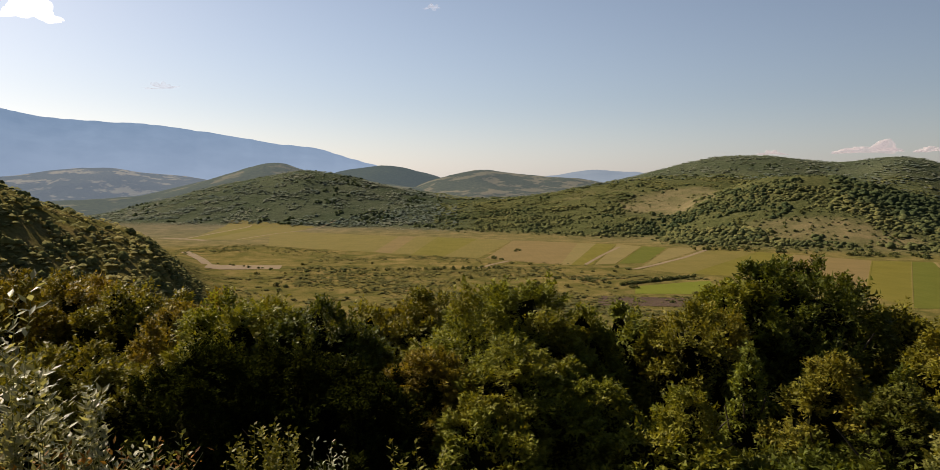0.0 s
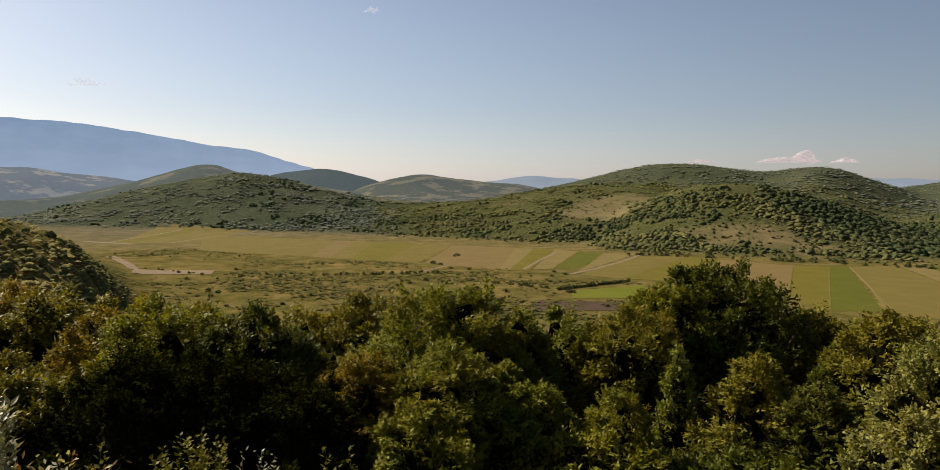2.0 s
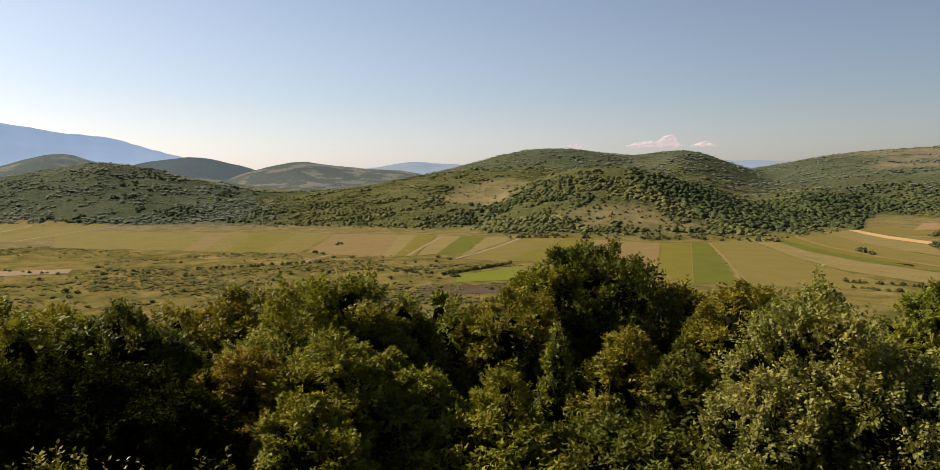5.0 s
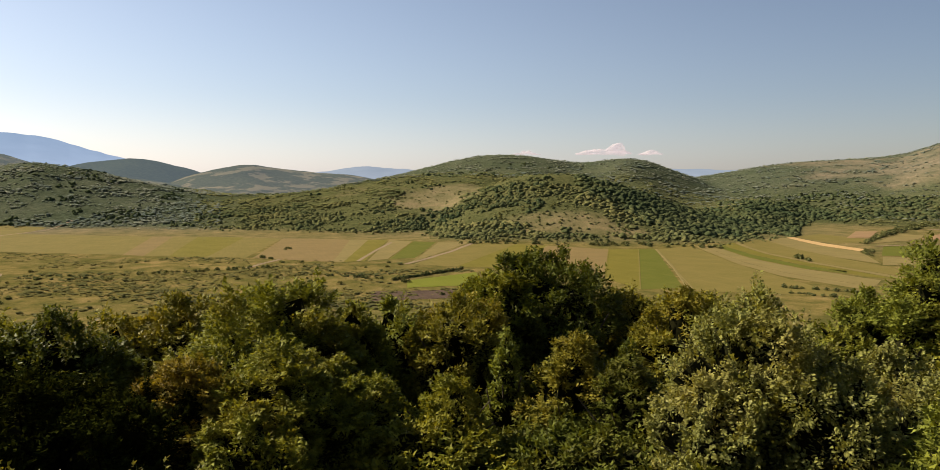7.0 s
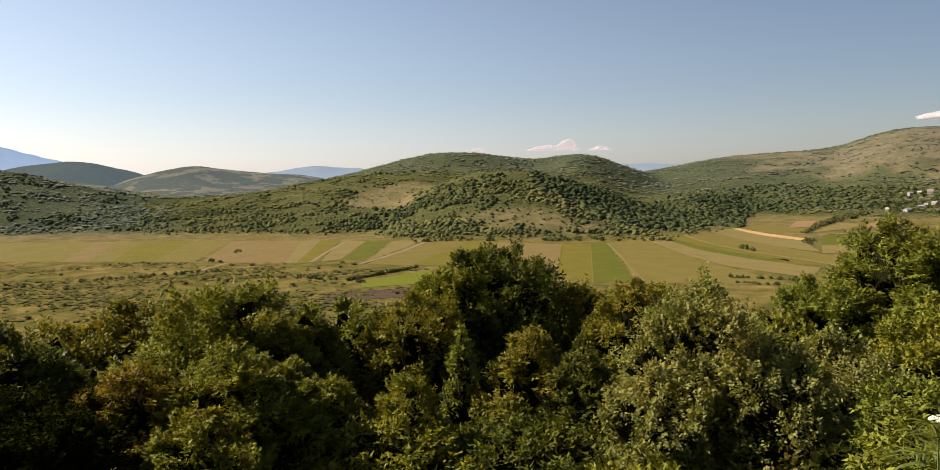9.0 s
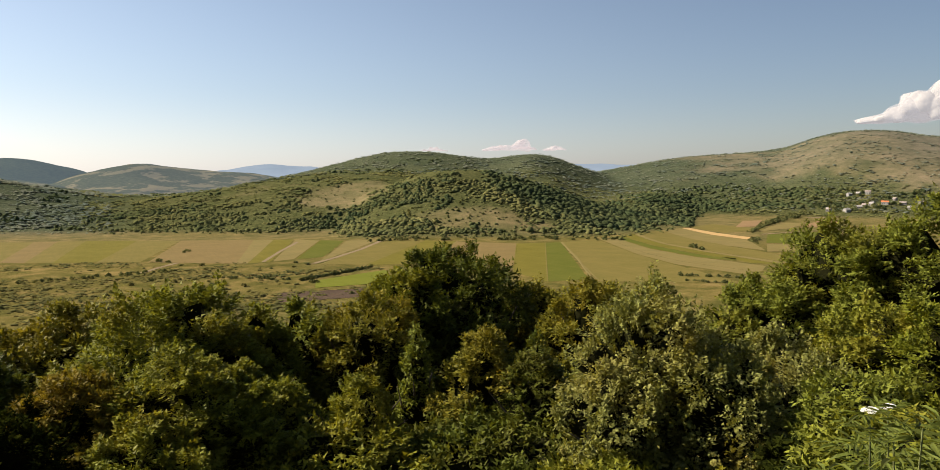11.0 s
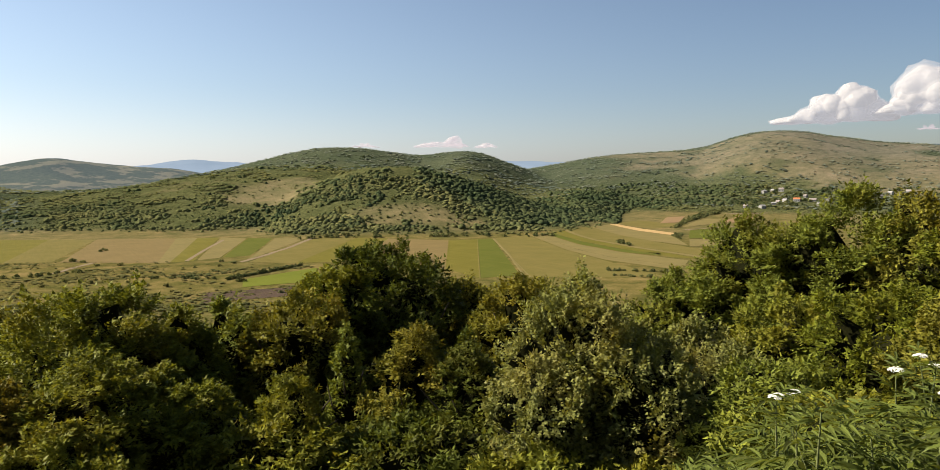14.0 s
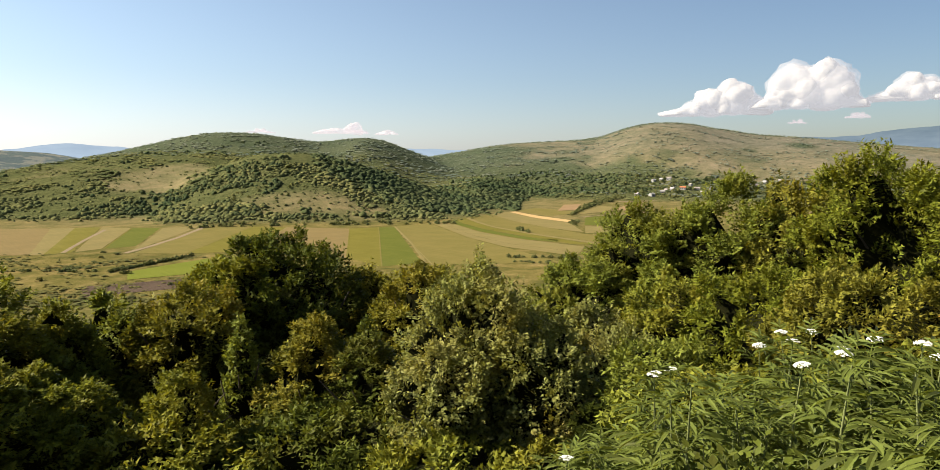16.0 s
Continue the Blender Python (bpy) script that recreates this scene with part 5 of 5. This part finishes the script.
    t(-33, 19, -11.5, 2.4, "olive", ol)
    t(33.4, 15.5, -13.8, 1.6, "dark", hb, cone=0.45, stretch=1.3, lobe=0.24, level=1.1, lift=0.08)
    # three trees in the near-black leaf, where the slope lies in shade
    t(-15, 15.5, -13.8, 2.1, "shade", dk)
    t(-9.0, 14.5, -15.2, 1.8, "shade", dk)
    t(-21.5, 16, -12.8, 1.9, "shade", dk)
    t(1.6, 13.0, -18.6, 1.5, "hornbeam", hb, cone=0.3, stretch=0.9, lobe=0.25, cover=0.9, level=1.1, lift=0.08)
    t(11.6, 15.5, -16.0, 1.5, "hornbeam", hb, cone=0.4, stretch=1.1, lobe=0.25, level=1.1, lift=0.08)


slope_trees()
for i in range(25):   # lower thicket that fills the slope between the trees
    b = -42 + 5.0 * i + rng.uniform(-1.5, 1.5)
    tree("thicket_bush", b, rng.uniform(30, 44), -13.3 + rng.uniform(-0.8, 0.8) + (5.5 * (b > 52)), rng.uniform(2.2, 3.2), rng.choice(["olive", "light", "hornbeam"]), 300 + i, "leafy green thicket bush on the slope", "slope thicket", leaf=0.20, cover=0.7, category="bush")
for i in range(17):   # low growth under the trees, near-black leaves standing in for its shade
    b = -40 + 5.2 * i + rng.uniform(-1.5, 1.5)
    tree("thicket_bush", b, rng.uniform(13, 17), -20.5 + rng.uniform(-1.5, 1.0), rng.uniform(1.7, 2.2), "shade" if b < -4 else ("hornbeam" if -4 < b < 21 or b > 56 else "dark"), 440 + i, "undergrowth bush with leaves darkened to look shaded" if b < -4 else "leafy green undergrowth bush between the trees", "undergrowth", leaf=0.12, cover=0.8, stretch=1.3, category="bush")
# every other bush here wears the near-black leaf in place of shade
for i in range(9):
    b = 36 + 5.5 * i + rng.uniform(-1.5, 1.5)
    tree("thicket_bush", b, rng.uniform(8, 11), -24 + rng.uniform(-2, 2), rng.uniform(1.0, 1.4), ("shade", "hornbeam")[i % 2], 400 + i, ("undergrowth bush with leaves darkened to look shaded", "leafy green undergrowth bush on the slope")[i % 2], "undergrowth", leaf=0.09, cover=0.9, category="bush")


# ---- plants close to the overlook ----
def compound_leaf(seed):
    """A pinnate leaf: an arching stalk with three pairs of long pointed leaflets and one at the tip, each creased and drooping."""
    rs = np.random.RandomState(seed)
    V, F = [], []
    def leaflet(base, d, length, drop):
        d = unit(np.array(d, float) + rs.normal(size=3) * 0.10)
        s = unit(np.cross(d, (rs.normal() * 0.25, rs.normal() * 0.25, 1)))
        k = len(V)
        b = np.array(base, float)
        for t, w in ((0.0, 0.015), (0.28, 0.092), (0.66, 0.080), (1.0, 0.0)):
            c = b + d * length * t - np.array((0, 0, drop * t * t))
            e = np.array((0, 0, 0.05 * length * (w > 0.05)))
            V.extend([c + s * w * length + e, c, c - s * w * length + e])
        for i in range(3):
            for j in range(2):
                F.append((k + i * 3 + j, k + i * 3 + j + 1, k + i * 3 + j + 4, k + i * 3 + j + 3))
    for i in range(3):
        x = 0.08 + 0.065 * i
        for sg in (-1, 1):
            leaflet((x, 0, 0.03 - 0.6 * x * x), (0.65, sg * 0.75, 0.05), rs.uniform(0.14, 0.19) - 0.012 * i, rs.uniform(0.04, 0.10))
    leaflet((0.25, 0, -0.008), (1, 0, -0.25), 0.16, 0.06)
    k = len(V)
    V.extend([np.array(v) for v in ((0, 0.004, 0.012), (0, -0.004, 0.012), (0.13, -0.003, 0.02), (0.13, 0.003, 0.02), (0.25, -0.002, -0.008), (0.25, 0.002, -0.008))])
    F.extend([(k, k + 1, k + 2, k + 3), (k + 3, k + 2, k + 4, k + 5)])
    return mesh_np("leaf", np.array(V), np.array(F), M_LEAF["elder"])


def umbel_mesh(rs):
    """A flat head of many small white florets, on short green rays."""
    V, F = [], []
    for _ in range(190):
        a, q = rs.uniform(0, 2 * math.pi), 0.06 * math.sqrt(rs.rand())
        c = np.array((q * math.cos(a), q * math.sin(a), 0.016 * (1 - (q / 0.06) ** 2) + rs.uniform(-0.004, 0.004)))
        k, s, w = len(V), 0.0058, rs.uniform(0, 1.5)
        for j in range(4):
            V.append(c + (s * math.cos(w + j * 1.571), s * math.sin(w + j * 1.571), rs.uniform(-0.002, 0.002)))
        V.append(c + (0, 0, 0.005))
        F += [(k + j, k + (j + 1) % 4, k + 4) for j in range(4)]
    return mesh_np("flower_head", np.array(V), np.array(F), M_FLOWER)


LEAVES, UMBELS = [compound_leaf(s) for s in range(6)], [umbel_mesh(np.random.RandomState(s)) for s in (1, 2, 3)]


def elder(b, r, height, seed, flower):
    rs = np.random.RandomState(seed)
    x, y, z = ground_at(b, r)
    root = thing("elder_plant", (x, y, z), "tall green elder plant with %s" % ("a white flower head" if flower else "long pointed leaflets"), "plant", "elder patch")
    lean = rs.uniform(-0.10, 0.10, 2) * height
    part("stem", tube("stem", [(0, 0, -0.05), (*(lean * 0.4), height * 0.5), (*lean, height)], [0.009, 0.007, 0.003], M_STEM, 5), root)
    pairs = 9
    for i in range(pairs):
        t = 0.38 + 0.60 * i / (pairs - 1)
        w = rs.uniform(0, 0.5) + i * math.pi / 2
        for sg in (0, math.pi):
            ob = part("leaf", LEAVES[rs.randint(6)], root)
            ob.location = (lean[0] * t, lean[1] * t, height * t)
            s = (0.82 - 0.30 * max(0, t - 0.6) / 0.4) * rs.uniform(0.8, 1.15)
            ob.scale = (s, s, s)
            ob.rotation_euler = (rs.uniform(-0.35, 0.35), rs.uniform(-0.55, 0.15) - 0.35 * (t > 0.85), w + sg + rs.uniform(-0.25, 0.25))
    if flower:
        ob = part("flower_head", UMBELS[seed % 3], root, "flat white flower head")
        ob.location = (lean[0], lean[1], height + 0.03)
        ob.rotation_euler = (rs.uniform(-0.2, 0.2), rs.uniform(-0.2, 0.2), 0)
        ob.scale = (0.58, 0.58, 0.75)


def elder_patch():
    rs = np.random.RandomState(21)
    k = 0
    def put(b, r, angle, flower):
        nonlocal k
        k += 1
        top = EYE + r * math.tan(radians(angle))
        elder(b, r, min(max(top - ground_at(b, r)[2], 0.5), 1.9), 500 + k, flower)
    for b, r, angle in ((60.8, 3.55, -16.7), (61.8, 3.96, -16.2), (68.2, 3.98, -13.6), (69.2, 3.78, -13.5), (70.1, 3.28, -15.1), (71.7, 3.59, -13.6), (70.8, 4.39, -12.6),
                        (72.1, 4.49, -12.5), (74.4, 3.50, -12.6), (76.7, 3.50, -12.3), (74.9, 3.40, -13.6), (78.8, 3.21, -12.7), (53.4, 3.33, -23.5), (82.0, 3.6, -12.2)):
        put(b, r, angle, True)
    for i in range(92):
        b, r = rs.uniform(54, 92), rs.uniform(2.4, 4.4)
        edge = float(np.interp(b, (54, 57.9, 62.9, 65.1, 68.4, 79), (-24.3, -19.7, -16.2, -14.8, -13.8, -11.8)))
        if (b < 62 and r < 2.9 + (62 - b) * 0.05) or (64 < b < 73 and r < 3.15):
            continue
        put(b, r, edge - rs.uniform(0.2, 7.0) - 3.0 * max(0, 3.0 - r), False)


elder_patch()


def shoot_shrub(b, r, height, spread, stems, seed, kind, label, leaf=0.055, per=26, upright=0.8, slim=0.42):
    """A shrub of upright shoots with leaves set alternately along each of them."""
    rs = np.random.RandomState(seed)
    x, y, z = ground_at(b, r)
    root = thing("shrub", (x, y, z), label, "shrub")
    pos, ld, ln = [], [], []
    for k in range(stems):
        w = rs.uniform(0, 2 * math.pi)
        q = spread * math.sqrt(rs.rand())
        tip = np.array((q * math.cos(w), q * math.sin(w), height * rs.uniform(0.55, 1.0)))
        base = np.array((tip[0] * 0.25, tip[1] * 0.25, -0.05))
        bend = rs.normal(size=3) * 0.05
        pts = [base, base * 0.5 + tip * 0.5 + bend, tip]
        part("stem", tube("stem", pts, [0.005, 0.003, 0.0012], M_STEM, 5), root)
        for i in range(per):
            t = 0.25 + 0.75 * (i + rs.rand()) / per
            p = pts[0] * (1 - t) ** 2 + 2 * t * (1 - t) * (2 * pts[1] - 0.5 * (pts[0] + pts[2])) + pts[2] * t * t
            a = i * 2.4 + rs.rand()
            pos.append(p + rs.normal(size=3) * (0.018, 0.018, 0.01))
            ld.append((math.cos(a), math.sin(a), upright + rs.normal() * 0.3))
            ln.append((-math.cos(a) * 0.6 + rs.normal() * 0.3, -math.sin(a) * 0.6 + rs.normal() * 0.3, 0.8))
    n = len(pos)
    size = leaf * rs.uniform(0.6, 1.25, n)
    part("foliage", leaves_mesh("foliage", np.array(pos), np.array(ld), np.array(ln), size, size * slim, M_LEAF[kind]), root)
    return root


shoot_shrub(-35.2, 3.9, 1.98, 0.17, 16, 701, "silver", "tall silvery-leaved shrub with upright shoots", 0.066, 75)
shoot_shrub(-31.0, 4.0, 1.46, 0.17, 24, 702, "silver", "pale grey-green shrub with narrow upright shoots", 0.062, 64)
shoot_shrub(-26.4, 4.2, 1.02, 0.20, 15, 703, "silver", "small silvery-leaved shrub beside dry stalks", 0.062, 50)
shoot_shrub(-39.8, 3.4, 1.7, 0.22, 16, 707, "silver", "silvery-leaved shrub at the edge of the overlook", 0.062, 60)
shoot_shrub(-17.5, 6.0, 1.36, 0.32, 50, 704, "olive", "small sapling bush with sunlit leaves", 0.046, 80, slim=0.62)
shoot_shrub(-24.2, 5.5, 1.55, 0.06, 2, 705, "round", "single upright leafy shoot", 0.055, 60, slim=0.55)
shoot_shrub(-12.0, 5.5, 1.15, 0.25, 10, 706, "silver", "low pale-leaved shrub on the slope", 0.045, 44)
shoot_shrub(-4.5, 6.5, 1.2, 0.3, 14, 708, "olive", "low green sapling on the slope", 0.06, 40, slim=0.6)
# dark leaf kind used for pale leaves, to paint the shade between the elders
shoot_shrub(67.0, 2.75, 0.62, 0.34, 26, 711, "dark", "low undergrowth among the elders, small leaves darkened for shade", 0.05, 30, slim=0.6)
shoot_shrub(71.0, 2.7, 0.66, 0.34, 26, 712, "dark", "low undergrowth among the elders, small leaves darkened for shade", 0.05, 30, slim=0.6)
shoot_shrub(-31.0, 3.1, 0.74, 0.50, 48, 709, "rust", "withered rusty undergrowth beside the overlook", 0.036, 60)
shoot_shrub(-36.5, 3.0, 0.72, 0.45, 44, 710, "rust", "withered rusty brown undergrowth by the verge", 0.036, 60)


def dry_stalk(b, r, seed):
    rs = np.random.RandomState(seed)
    x, y, z = ground_at(b, r)
    w, h = rs.uniform(0, 6.28), rs.uniform(0.35, 0.62)
    d = np.array((math.cos(w), math.sin(w), 0))
    reach, fall = rs.uniform(0.25, 0.45), rs.uniform(2.2, 3.0)
    pts = [np.array((0, 0, -0.03))] + [d * reach * (1 - math.cos(q)) * 0.5 + np.array((0, 0, h * math.sin(q))) for q in np.linspace(0.1, fall, 14)]
    ob = new("dry_stalk", tube("dry_stalk", pts, list(np.linspace(0.0035, 0.0012, len(pts))), M_DRY, 5))
    ob.location = (x, y, z)
    tagged(ob, "bent dry straw-coloured stalk", "stalk", "dry stalks")


for i in range(6):
    dry_stalk(rng.uniform(-36, -29), rng.uniform(2.7, 3.3), 800 + i)
